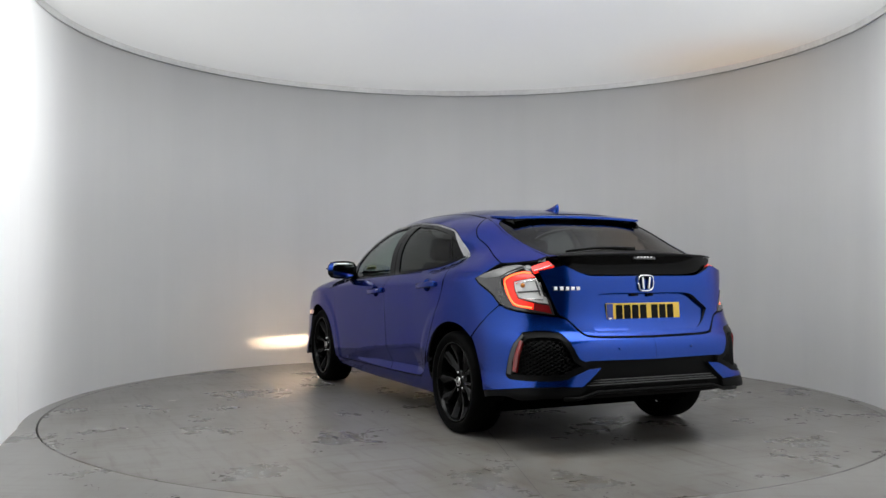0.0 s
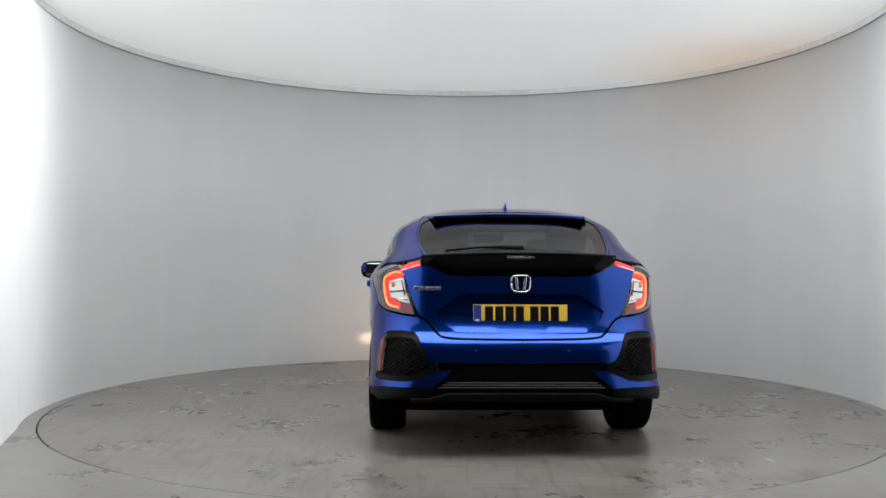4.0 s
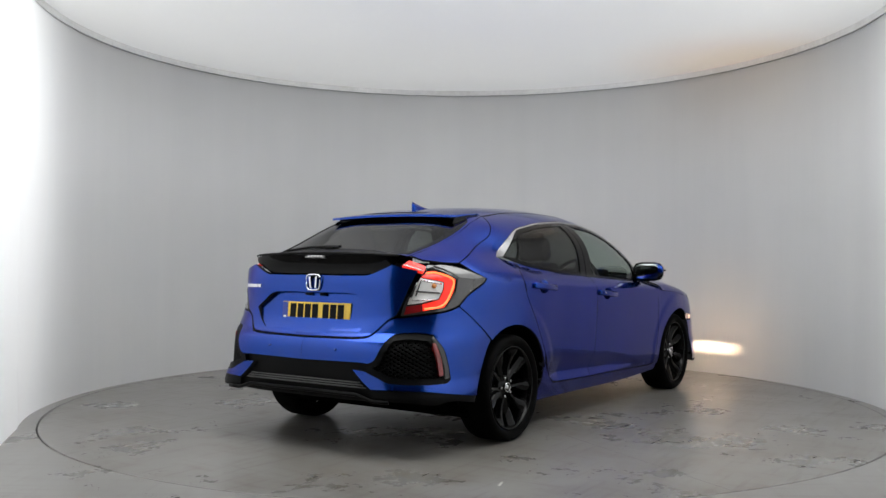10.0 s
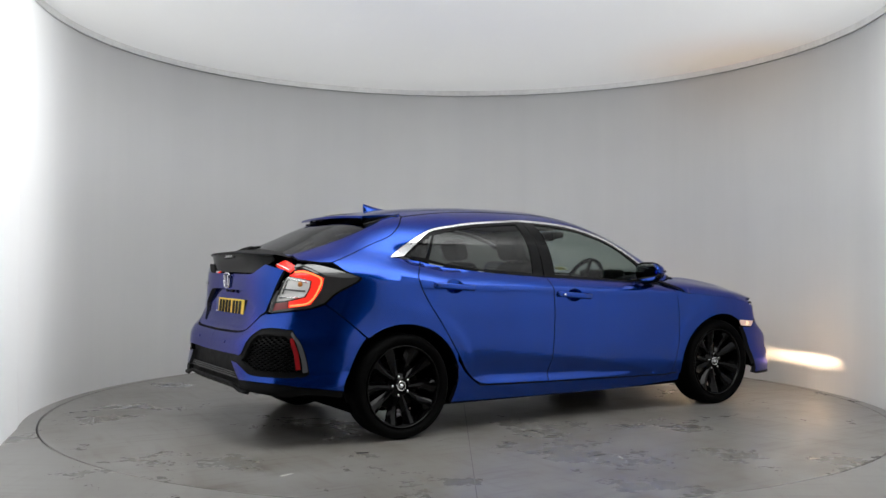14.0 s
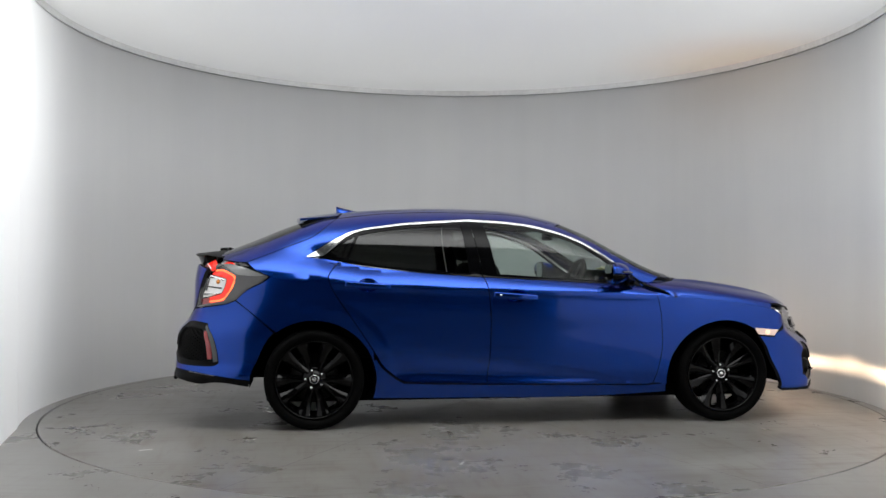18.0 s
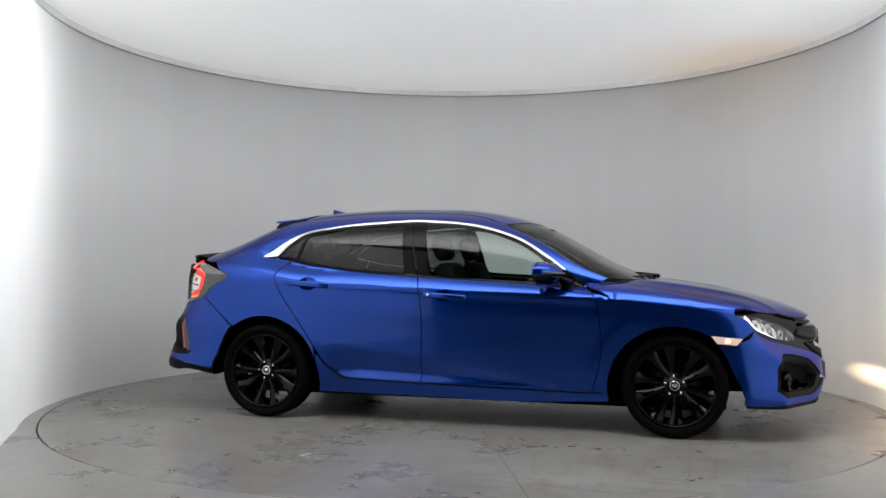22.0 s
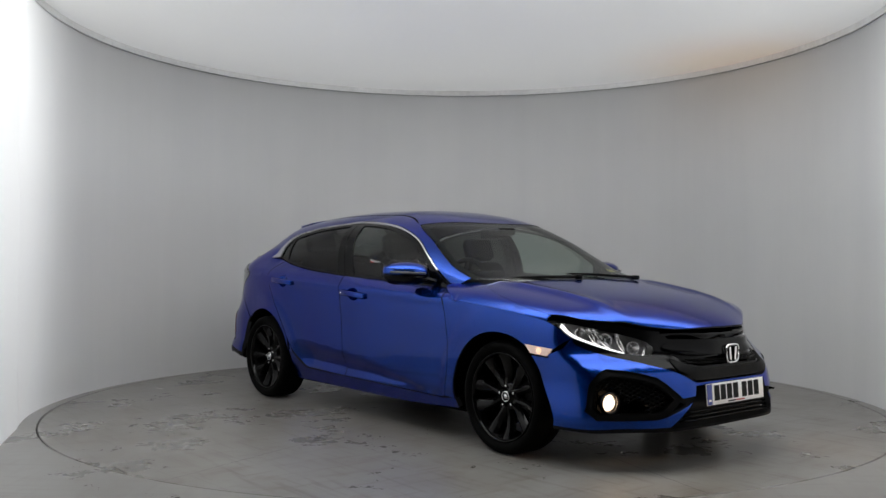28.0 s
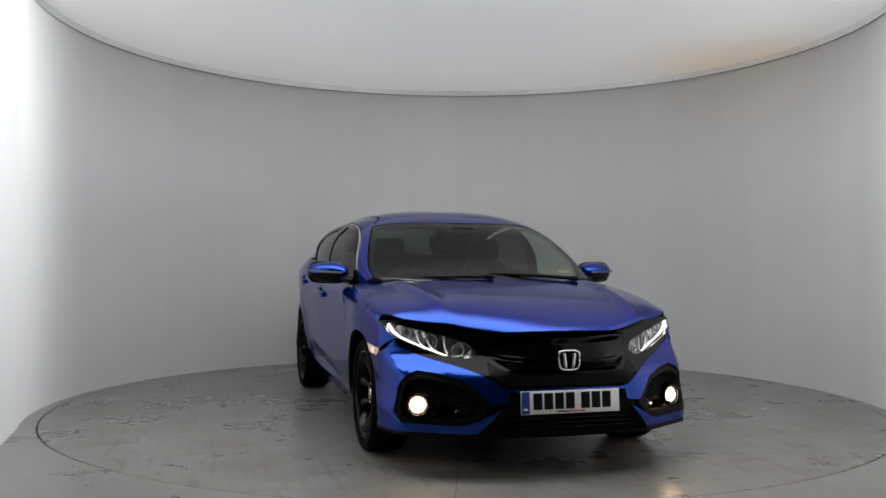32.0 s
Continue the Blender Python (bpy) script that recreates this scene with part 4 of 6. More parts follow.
def doors_trim(fd, rd, flip, sg):
    """Windows, bright trim, handles and black pillars of one side."""
    fglass = outline([(-0.252, 1.310), (-0.06, 1.296), (0.164, 1.257), (0.383, 1.180), (0.549, 1.073), (0.600, 1.033)], [(0.600, 1.033), (0.655, 0.922)], [(0.655, 0.922), (0.368, 0.940), (0.0, 0.960), (-0.180, 0.971)], [(-0.180, 0.971), (-0.252, 1.310)])
    rglass = outline([(-0.405, 1.310), (-0.733, 1.286), (-0.93, 1.258), (-1.070, 1.229)], [(-1.070, 1.229), (-1.095, 1.18), (-1.135, 1.070)], [(-1.135, 1.070), (-1.022, 1.042), (-0.730, 1.006), (-0.362, 0.981)], [(-0.362, 0.981), (-0.405, 1.310)])
    quarter = outline([(-1.088, 1.226), (-1.190, 1.166)], [(-1.190, 1.166), (-1.278, 1.090)], [(-1.278, 1.090), (-1.152, 1.076)], [(-1.152, 1.076), (-1.112, 1.18), (-1.088, 1.226)])
    k_split = 5
    f_in, f_out = CHROME_IN[k_split:], CHROME_OUT[k_split:]
    r_in, r_out = CHROME_IN[:k_split + 1], CHROME_OUT[:k_split + 1]
    frame_f = outline(f_in, [f_in[-1], (0.802, 0.912)], [(0.802, 0.912), (0.802, 0.899)], BELT_LOW_F[::-1], [BELT_LOW_F[0], f_in[0]])
    frame_r = outline(r_in, [r_in[-1], (-0.274, 0.958)], BELT_LOW[::-1], [BELT_LOW[0], r_in[0]])
    piece("window_frame", skin("window_frame", on_side, frame_f, GLOSS_BLACK, holes=[fglass], flip=flip, step=0.03, off=-0.004), fd)
    piece("window_frame", skin("window_frame", on_side, frame_r, GLOSS_BLACK, holes=[rglass, quarter], flip=flip, step=0.03, off=-0.004), rd)
    piece("window", skin("window", on_side, fglass, GREEN_GLASS, flip=flip, step=0.05, off=-0.010, gap=-0.006, rim=0), fd, "clear green-tinted door glass")
    piece("window", skin("window", on_side, rglass, TINTED, flip=flip, step=0.05, off=-0.010, gap=-0.006, rim=0), rd, "dark privacy glass")
    piece("quarter_window", skin("quarter_window", on_side, quarter, TINTED, flip=flip, step=0.05, off=-0.009, gap=-0.006, rim=0), rd)
    piece("bright_trim", skin("bright_trim", on_side, outline(f_out, [f_out[-1], f_in[-1]], f_in[::-1], [f_in[0], f_out[0]]), SATIN_CHROME, flip=flip, step=0.03, off=0.004, gap=0.001, rim=0.01), fd)
    piece("bright_trim", skin("bright_trim", on_side, outline(r_out, [r_out[-1], r_in[-1]], r_in[::-1], [r_in[0], r_out[0]]), SATIN_CHROME, flip=flip, step=0.03, off=0.004, gap=0.001, rim=0.01), rd)
    # handles in their cups
    for door, (x0, x1, z0, z1) in ((rd, HANDLES[0]), (fd, HANDLES[1])):
        xm, zm = (x0 + x1) / 2, (z0 + z1) / 2
        ym = float(side_y(xm, zm))
        tilt = math.atan2(z1 - z0, x1 - x0)
        m = Matrix.Translation((xm, sg * (ym + 0.028), zm)) @ Euler((0, -tilt, 0)).to_matrix().to_4x4()

        def bow(v):
            v.co.y -= sg * 0.9 * v.co.x * v.co.x
            v.co.z *= 1.0 - 1.2 * abs(v.co.x)
        piece("door_handle", shaped("door_handle", (0.292, 0.022, 0.046), PAINT, 0.0105, m, bow), door)
        piece("handle_cup", skin("handle_cup", cup_surface(x0, x1, z0, z1), cup_line(x0, x1, z0, z1), PAINT, flip=flip, step=0.012, gap=-0.001, rim=0), door)
        if door is fd:
            lock = lathe("lock", [(0.0, 0.0), (0.007, 0.0), (0.008, -0.004)], SATIN_CHROME, 14, Matrix.Translation((-0.175, sg * (ym + 0.039), 0.842)) @ (Matrix.Diagonal((1, sg, 1, 1))))
            piece("key_cylinder", lock, door)


def mirrors():
    for flip, sg in SIDES:
        m = piece("door_mirror", mirror_shell("door_mirror", PAINT, 1.0, sg), CAR, "blue door mirror with black lower shell")
        piece("lower_shell", mirror_shell("lower_shell", GLOSS_BLACK, -1.0, sg), m)
        c = Vector((0.585, sg * 0.935, 0.985))
        bm = bmesh.new()
        bmesh.ops.create_uvsphere(bm, u_segments=24, v_segments=8, radius=1.0, matrix=Matrix.Translation(c + Vector((-0.052, 0, 0.0))) @ Matrix.Diagonal((0.006, 0.105, 0.058, 1)))
        for v in bm.verts:
            d = v.co - c
            k = (abs(d.y / 0.105) ** 2 + abs(d.z / 0.058) ** 2) ** 0.5
            if k > 0.05:
                q = (abs(d.y / 0.105) ** 4 + abs(d.z / 0.058) ** 4) ** 0.25
                v.co.y, v.co.z = c.y + d.y * k / q, c.z + d.z * k / q
        piece("mirror_glass", done("mirror_glass", bm, MIRROR), m)
        rim = bmesh.new()
        bmesh.ops.create_uvsphere(rim, u_segments=28, v_segments=8, radius=1.0, matrix=Matrix.Translation(c + Vector((-0.043, 0, 0.0))) @ Matrix.Diagonal((0.012, 0.122, 0.072, 1)))
        for v in rim.verts:
            d = v.co - c
            k = (abs(d.y / 0.122) ** 2 + abs(d.z / 0.072) ** 2) ** 0.5
            if k > 0.05:
                q = (abs(d.y / 0.122) ** 3.6 + abs(d.z / 0.072) ** 3.6) ** (1 / 3.6)
                v.co.y, v.co.z = c.y + d.y * k / q, c.z + d.z * k / q
        piece("mirror_rim", done("mirror_rim", rim, GLOSS_BLACK), m)
        arm = tube("arm", [(0.71, sg * 0.79, 0.93), (0.68, sg * 0.83, 0.945), (0.63, sg * 0.88, 0.962)], [0.05, 0.034, 0.03], GLOSS_BLACK, 10, 0.5)
        piece("arm", arm, m)
        piece("turn_lamp", tube("turn_lamp", [(0.69, sg * 0.86, 0.984), (0.683, sg * 0.93, 0.986), (0.645, sg * 1.0, 0.99), (0.59, sg * 1.05, 0.994)], 0.007, GREY_PLASTIC, 8), m)


def mirror_shell(name, mat, upper, sg):
    """Upper painted or lower black half of the mirror housing."""
    c = Vector((0.60, sg * 0.932, 0.984))
    bm = bmesh.new()
    n, k = 32, 10
    rows = []
    for j in range(k + 1):
        t = j / k
        row = []
        for i in range(n):
            a = 2 * math.pi * i / n
            ca, sa = math.cos(a), math.sin(a)
            y = 0.125 * math.copysign(abs(ca) ** 0.6, ca)
            z = 0.071 * math.copysign(abs(sa) ** 0.6, sa)
            s = (1 - t ** 2.6) ** 0.5
            z = z * s
            y = y * (0.35 + 0.65 * s) if t > 0 else y
            out = y / 0.125
            z *= 1.0 - 0.25 * max(out, 0.0)
            if upper > 0:
                z = max(z, -0.012)
            else:
                z = min(z, -0.015)
            x = -0.05 + 0.125 * t - 0.03 * out - 0.035 * max(out, 0.0) * t
            row.append(bm.verts.new((c.x + x, c.y + sg * y, c.z + z + 0.006 * out)))
        rows.append(row)
    for j in range(k):
        for i in range(n):
            q = [rows[j][i], rows[j][(i + 1) % n], rows[j + 1][(i + 1) % n], rows[j + 1][i]]
            try:
                bm.faces.new(q)
            except ValueError:
                pass
    try:
        bm.faces.new(rows[0][::-1])
    except ValueError:
        pass
    bmesh.ops.remove_doubles(bm, verts=list(bm.verts), dist=1e-4)
    return done(name, bm, mat)


def nose():
    # painted bumper cover, both halves in one skin each, with the side intakes cut out
    low = [("x", 1.60, 0.565), ("x", 1.655, 0.482), ("x", 1.71, 0.36), ("x", 1.75, 0.215)]
    top = [("f", 0.0, 0.440), ("f", 0.20, 0.440), ("f", 0.305, 0.443), ("f", 0.37, 0.477), ("f", 0.40, 0.494), ("f", 0.455, 0.517), ("f", 0.545, 0.547), ("f", 0.58, 0.556), ("f", 0.65, 0.576), ("f", 0.77, 0.632)]
    out = [("f", 0.77, 0.632), ("x", 1.810, 0.660)]
    bot = [("x", 1.75, 0.215), ("x", 1.90, 0.213), ("x", 2.05, 0.218), ("f", 0.56, 0.218), ("f", 0.455, 0.222)]
    intake = [("f", 0.475, 0.275), ("f", 0.53, 0.260), ("f", 0.65, 0.259), ("x", 1.985, 0.262)]
    rise = [("x", 1.930, 0.305), ("x", 1.934, 0.39), ("x", 1.944, 0.45), ("f", 0.748, 0.493), ("f", 0.70, 0.514)]
    brow = [("f", 0.70, 0.514), ("f", 0.60, 0.501), ("f", 0.498, 0.471)]
    beak = [("f", 0.498, 0.471), ("f", 0.458, 0.430), ("f", 0.40, 0.366)]
    for flip, sg in SIDES:
        lp = outline(belt_line(*top), belt_line(*out), belt_line(out[-1], ("x", 1.728, 0.585), ("x", 1.712, 0.558)), belt_line(("x", 1.712, 0.558), low[0]), belt_line(*low), belt_line(*bot),
                     belt_line(bot[-1], ("f", 0.345, 0.344)), belt_line(("f", 0.345, 0.344), intake[0]), belt_line(*intake), belt_line(intake[-1], rise[0]), belt_line(*rise), belt_line(*brow), belt_line(*beak),
                     belt_line(beak[-1], ("f", 0.318, 0.374)), belt_line(("f", 0.318, 0.374), ("f", 0.306, 0.424)), belt_line(("f", 0.306, 0.424), ("f", 0.0, 0.430)))
        b = piece("front_bumper", skin("front_bumper", on_ring, lp, PAINT, flip=flip, step=0.025, gap=0.001, rim=0.04), CAR)
        ins = outline(belt_line(*intake), belt_line(intake[-1], rise[0]), belt_line(*rise), belt_line(*brow), belt_line(*beak), belt_line(beak[-1], intake[0]))
        hole = shrink(resample(ins, 0.03), 0.028)
        sur = piece("intake_surround", skin("intake_surround", on_ring, ins, SATIN_BLACK, holes=[hole], flip=flip, step=0.02, gap=-0.004, off=-0.012, rim=0.05), b)
        tagged(piece("intake_mesh", honeycomb("intake_mesh", hole, -0.05, sg, True), b), "black honeycomb mesh of small cells", kind="stuff")
        back = skin("intake_back", on_ring, ins, DARK_VOID, flip=flip, step=0.05, gap=-0.01, off=-0.12, rim=0)
        piece("intake_back", back, b)
        lip = outline(belt_line(("x", 1.752, 0.215), ("x", 1.90, 0.213), ("x", 2.05, 0.219), ("f", 0.56, 0.217), ("f", 0.45, 0.219), ("f", 0.25, 0.215), ("f", 0.0, 0.212)), belt_line(("f", 0.0, 0.212), ("f", 0.0, 0.194)), belt_line(("f", 0.0, 0.194), ("f", 0.4, 0.198), ("f", 0.6, 0.200), ("x", 1.9, 0.199), ("x", 1.76, 0.201)), belt_line(("x", 1.76, 0.201), ("x", 1.752, 0.215)))
        piece("lip", skin("lip", on_ring, lip, SATIN_BLACK, flip=flip, step=0.03, gap=0, off=0.004, rim=0.05), b)
        fog_lamp(b, sg)
        beam_slot(b, sg)
        headlight(flip, sg)
    # grille: gloss black face with two slots and a raised wing
    half = np.vstack([stroke([(0.0, 0.688), (0.25, 0.690), (0.34, 0.688), (0.388, 0.684)]), stroke([(0.388, 0.684), (0.398, 0.60), (0.402, 0.512)]), stroke([(0.402, 0.512), (0.37, 0.484), (0.31, 0.450)]), stroke([(0.31, 0.450), (0.2, 0.446), (0.0, 0.446)])])
    slots = [y_loop(np.array([(0.0, 0.678), (0.32, 0.678), (0.36, 0.672), (0.345, 0.655), (0.0, 0.655)])), y_loop(np.vstack([stroke([(0.0, 0.565), (0.22, 0.568), (0.30, 0.574), (0.36, 0.581)]), stroke([(0.36, 0.581), (0.32, 0.548), (0.25, 0.523), (0.0, 0.515)])]))]
    g = piece("grille", skin("grille", on_nose, y_loop(half), GLOSS_BLACK, holes=slots, step=0.025, off=-0.004, rim=0.05), CAR, "gloss black grille bar with two slots")
    piece("grille_back", skin("grille_back", on_nose, y_loop(half), DARK_VOID, step=0.06, off=-0.06, rim=0), g)
    for z in (0.545, 0.530):
        piece("slat", tube("slat", [(float(end_x(y, z, True)) - 0.03, y, z + 0.02 * abs(y)) for y in np.linspace(-0.30, 0.30, 9)], 0.006, SATIN_BLACK, 6), g)
    wing = y_loop(np.vstack([stroke([(0.0, 0.650), (0.28, 0.650), (0.35, 0.643), (0.388, 0.618)]), stroke([(0.388, 0.604), (0.34, 0.590), (0.26, 0.578), (0.0, 0.570)])]))
    piece("grille_wing", skin("grille_wing", on_nose, wing, GLOSS_BLACK, step=0.03, off=0.012, rim=0.02), g)
    chin = y_loop(np.vstack([stroke([(0.0, 0.508), (0.25, 0.512), (0.33, 0.533), (0.385, 0.565)]), stroke([(0.393, 0.530), (0.390, 0.505), (0.37, 0.489), (0.31, 0.455), (0.2, 0.450), (0.0, 0.450)])]))
    piece("grille_chin", skin("grille_chin", on_nose, chin, SATIN_BLACK, step=0.03, off=0.006, rim=0.012), g)
    piece("sensor", shaped("sensor", (0.012, 0.05, 0.022), SATIN_BLACK, 0.004, Matrix.Translation((float(end_x(0, 0.667, True)) - 0.02, 0, 0.667))), g)
    emblem(Vector((float(end_x(0, 0.574, True)) + 0.02, 0, 0.574)), 1, 0.055, CAR)
    # lower centre intake, with bars and the plate
    low = y_loop(np.vstack([stroke([(0.0, 0.428), (0.30, 0.422)]), stroke([(0.30, 0.422), (0.33, 0.372)]), stroke([(0.33, 0.372), (0.41, 0.362)]), stroke([(0.41, 0.362), (0.36, 0.335)]), stroke([(0.36, 0.335), (0.445, 0.225)]), stroke([(0.445, 0.225), (0.25, 0.221), (0.0, 0.218)])]))
    lg = piece("lower_grille", skin("lower_grille", on_nose, low, SATIN_BLACK, step=0.04, off=-0.035, rim=0.0, gap=-0.012), CAR, "black lower grille with thin bars")
    for z in (0.245, 0.268, 0.291):
        hw = 0.40 - (z - 0.24) * 0.9
        piece("bar", tube("bar", [(float(end_x(y, z, True)) - 0.022, y, z) for y in np.linspace(-hw, hw, 11)], 0.0055, GLOSS_BLACK, 6), lg)
    plate("front_plate", 2.262, 0.376, 1, PLATE_WHITE, CAR, math.radians(4))


def y_loop(half):
    """Both halves of a nose or tail panel, from a half in (y, z) with y from 0 out and back."""
    half = np.array(half, float)
    keep = [half[0]]
    for q in half[1:]:
        if np.hypot(*(q - keep[-1])) > 1e-3:
            keep.append(q)
    other = [q * np.array([-1, 1]) for q in keep[::-1] if q[0] > 1e-3]
    return np.array(keep + other)


def honeycomb(name, loop, off, sg, ring, cell=0.034):
    """A net of six-sided cells inside a closed line, as one mesh of thin bevelled bars."""
    lo, hi = loop.min(0), loop.max(0)
    verts, faces = [], []
    ry, rx = cell * 0.30, cell * 0.62
    j, v = 0, lo[1]
    while v < hi[1] + cell:
        u = lo[0] + (rx * 0.95 if j % 2 else 0)
        while u < hi[0] + cell:
            if inside(loop, np.array([(u, v)]))[0] and not (ring and np.hypot(*(ring_point(u, v)[1:] - np.array([0.705, 0.347]))) < 0.068) and not (ring and np.hypot(*(ring_point(u, v)[1:] - np.array([0.59, 0.312]))) < 0.045):
                base = len(verts)
                for scale, depth in ((1.0, 0.0), (0.62, 0.002), (0.55, -0.016)):
                    for k in range(6):
                        a = math.pi / 3 * k
                        du, dv = rx * scale * math.cos(a), ry * 1.12 * scale * math.sin(a)
                        p = np.array([u + du, v + dv])
                        q = on_ring(p[:1], p[1:])[0]
                        n = np.array([1.0 if ring else -1.0, 0.35, 0])
                        q = q + n * (off + depth)
                        verts.append((q[0], sg * q[1], q[2]))
                for r in (0, 6):
                    for k in range(6):
                        f = (base + r + k, base + r + (k + 1) % 6, base + r + 6 + (k + 1) % 6, base + r + 6 + k)
                        faces.append(f if sg > 0 else f[::-1])
            u += rx * 1.9
        v += ry * 1.05
        j += 1
    if not faces:
        verts, faces = [(0, 0, 0.5), (0, 0.01, 0.5), (0, 0, 0.51)], [(0, 1, 2)]
    return mesh_of(name, verts, faces, SATIN_BLACK, False)


def fog_lamp(parent, sg):
    c = Matrix.Translation((1.996, sg * 0.702, 0.345)) @ Euler((0, 0, math.radians(sg * 12))).to_matrix().to_4x4() @ Euler((0, 0, -math.pi / 2)).to_matrix().to_4x4()
    parent = CAR
    lamp = piece("fog_lamp", lathe("fog_lamp", [(0.040, -0.05), (0.052, -0.02), (0.058, 0.012), (0.053, 0.016), (0.046, 0.008), (0.041, -0.012)], GLOSS_BLACK, 36, c), parent, "round lit fog lamp in a black bezel")
    piece("lit_lens", lathe("lit_lens", [(0.023, 0.0035), (0.03, 0.001), (0.037, -0.004), (0.043, -0.012)], FOG_GLOW, 32, c), lamp)
    piece("bulb_glare", lathe("bulb_glare", [(0.0, 0.006), (0.012, 0.0055), (0.0235, 0.003)], FOG_CORE, 28, c), lamp)


def beam_slot(parent, sg):
    """Hidden emitter added beside the fog lamp; black shades form its flat wide beam."""
    m = Matrix.Translation((2.074, sg * 0.590, 0.322)) @ Euler((0, 0, math.radians(sg * 14))).to_matrix().to_4x4() @ Euler((0, math.radians(7.0), 0)).to_matrix().to_4x4()
    piece("shade", box_mesh("shade", (0.066, 0.10, 0.0016), SHADE_BLACK, 0.0, (0.008, 0, 0)), parent).matrix_basis = m @ Matrix.Translation((0.0, 0, 0.0044))
    # the lower shade has a narrow slot that throws some light down on the floor
    for k in (-1, 1):
        piece("lower_shade", box_mesh("lower_shade", (0.05, 0.0488, 0.0016), SHADE_BLACK), parent).matrix_basis = m @ Matrix.Translation((0.0, k * 0.0256, -0.0044))
    piece("side_shade", box_mesh("side_shade", (0.066, 0.0016, 0.0104), SHADE_BLACK, 0.0, (0.008, 0, 0)), parent).matrix_basis = m @ Matrix.Translation((0.0, sg * 0.036, 0))
    piece("shade_back", box_mesh("shade_back", (0.004, 0.10, 0.0104), SHADE_BLACK), parent).matrix_basis = m @ Matrix.Translation((-0.027, 0, 0))
    f = mesh_of("hidden_emitter", [(-0.022, -0.02, -0.003), (-0.022, 0.02, -0.003), (-0.022, 0.02, 0.003), (-0.022, -0.02, 0.003)], [(0, 1, 2, 3)], BEAM, False)
    piece("hidden_emitter", f, parent).matrix_basis = m


def headlight(flip, sg):
    outer = [("x", 1.70, 0.742), ("x", 1.782, 0.740), ("f", 0.73, 0.726), ("f", 0.62, 0.697), ("f", 0.51, 0.667), ("f", 0.448, 0.645)]
    inner = [("f", 0.448, 0.645), ("f", 0.420, 0.608), ("f", 0.447, 0.577)]
    under = [("f", 0.447, 0.577), ("f", 0.485, 0.574), ("f", 0.555, 0.582), ("f", 0.62, 0.599), ("f", 0.705, 0.629), ("x", 1.812, 0.659), ("x", 1.78, 0.694), ("x", 1.735, 0.729), ("x", 1.70, 0.742)]
    lp = outline(belt_line(*outer), belt_line(*inner), belt_line(*under))
    hl = piece("headlight", skin("headlight", on_ring, lp, LAMP_GREY, flip=flip, step=0.03, off=-0.075, rim=0, gap=-0.004), CAR, "clear headlight with projector and lit white strip")
    piece("lens", skin("lens", on_ring, lp, LENS, flip=flip, step=0.03, off=0.0, rim=0.0), hl)
    walls = resample(shrink(np.array(lp), 0.002), 0.03)
    a, b = ring_offset(walls, -0.002), ring_offset(walls, -0.075)
    n = len(a)
    vs = [(p[0], sg * p[1], p[2]) for p in np.vstack([a, b])]
    piece("housing", mesh_of("housing", vs, [(i, (i + 1) % n, n + (i + 1) % n, n + i) for i in range(n)], REFLECTOR), hl)
    # black surround of the lens, from the bonnet's edge down to the bumper
    rim = outline(belt_line(("x", 1.70, 0.746), ("x", 1.80, 0.748), ("f", 0.74, 0.748), ("f", 0.62, 0.738), ("f", 0.51, 0.710), ("f", 0.385, 0.690)), belt_line(("f", 0.385, 0.690), ("f", 0.393, 0.60), ("f", 0.40, 0.506)), belt_line(("f", 0.40, 0.506), ("f", 0.455, 0.520), ("f", 0.545, 0.550), ("f", 0.58, 0.559), ("f", 0.65, 0.579), ("f", 0.77, 0.635), ("x", 1.808, 0.662)), belt_line(("x", 1.808, 0.662), ("x", 1.776, 0.698), ("x", 1.733, 0.730), ("x", 1.70, 0.746)))
    piece("surround", skin("surround", on_ring, rim, GLOSS_BLACK, holes=[shrink(lp, 0.001)], flip=flip, step=0.016, off=-0.002, gap=-0.004, rim=0.04), hl)
    # lit strip along the outer end and the lower edge
    edge = belt_line(("x", 1.762, 0.730), ("x", 1.788, 0.706), ("f", 0.765, 0.674), ("f", 0.70, 0.643), ("f", 0.62, 0.612), ("f", 0.555, 0.595))
    dr = stroke(edge)
    p = ring_offset(dr, -0.022)
    piece("light_strip", tube("light_strip", [(q[0], sg * q[1], q[2]) for q in p], [0.0105 - 0.006 * min(1.0, i / 20) for i in range(len(p))], DRL, 8), hl, "lit white running light strip")
    # projector, bowls and bright fins
    for s, z, r, mat in ((("f", 0.628, 0.655), None, 0.034, None), (("f", 0.505, 0.622), None, 0.030, None), (("f", 0.735, 0.692), None, 0.024, None)):
        q = belt_line(s)[0]
        c = ring_offset(np.array([q]), -0.05)[0]
        m = Matrix.Translation((c[0], sg * c[1], c[2])) @ Euler((0, 0, -math.pi / 2 + sg * 0.45)).to_matrix().to_4x4()
        bowl = piece("bowl", lathe("bowl", [(0.008, -0.012), (r * 0.6, -0.004), (r * 0.95, 0.014), (r, 0.026), (r * 1.1, 0.028), (r * 1.12, 0.01)], REFLECTOR, 28, m), hl)
        if s[1] == 0.628:
            piece("projector", lathe("projector", [(0.0, 0.024), (0.012, 0.021), (0.021, 0.012), (0.025, -0.004)], MIRROR, 24, m), bowl)
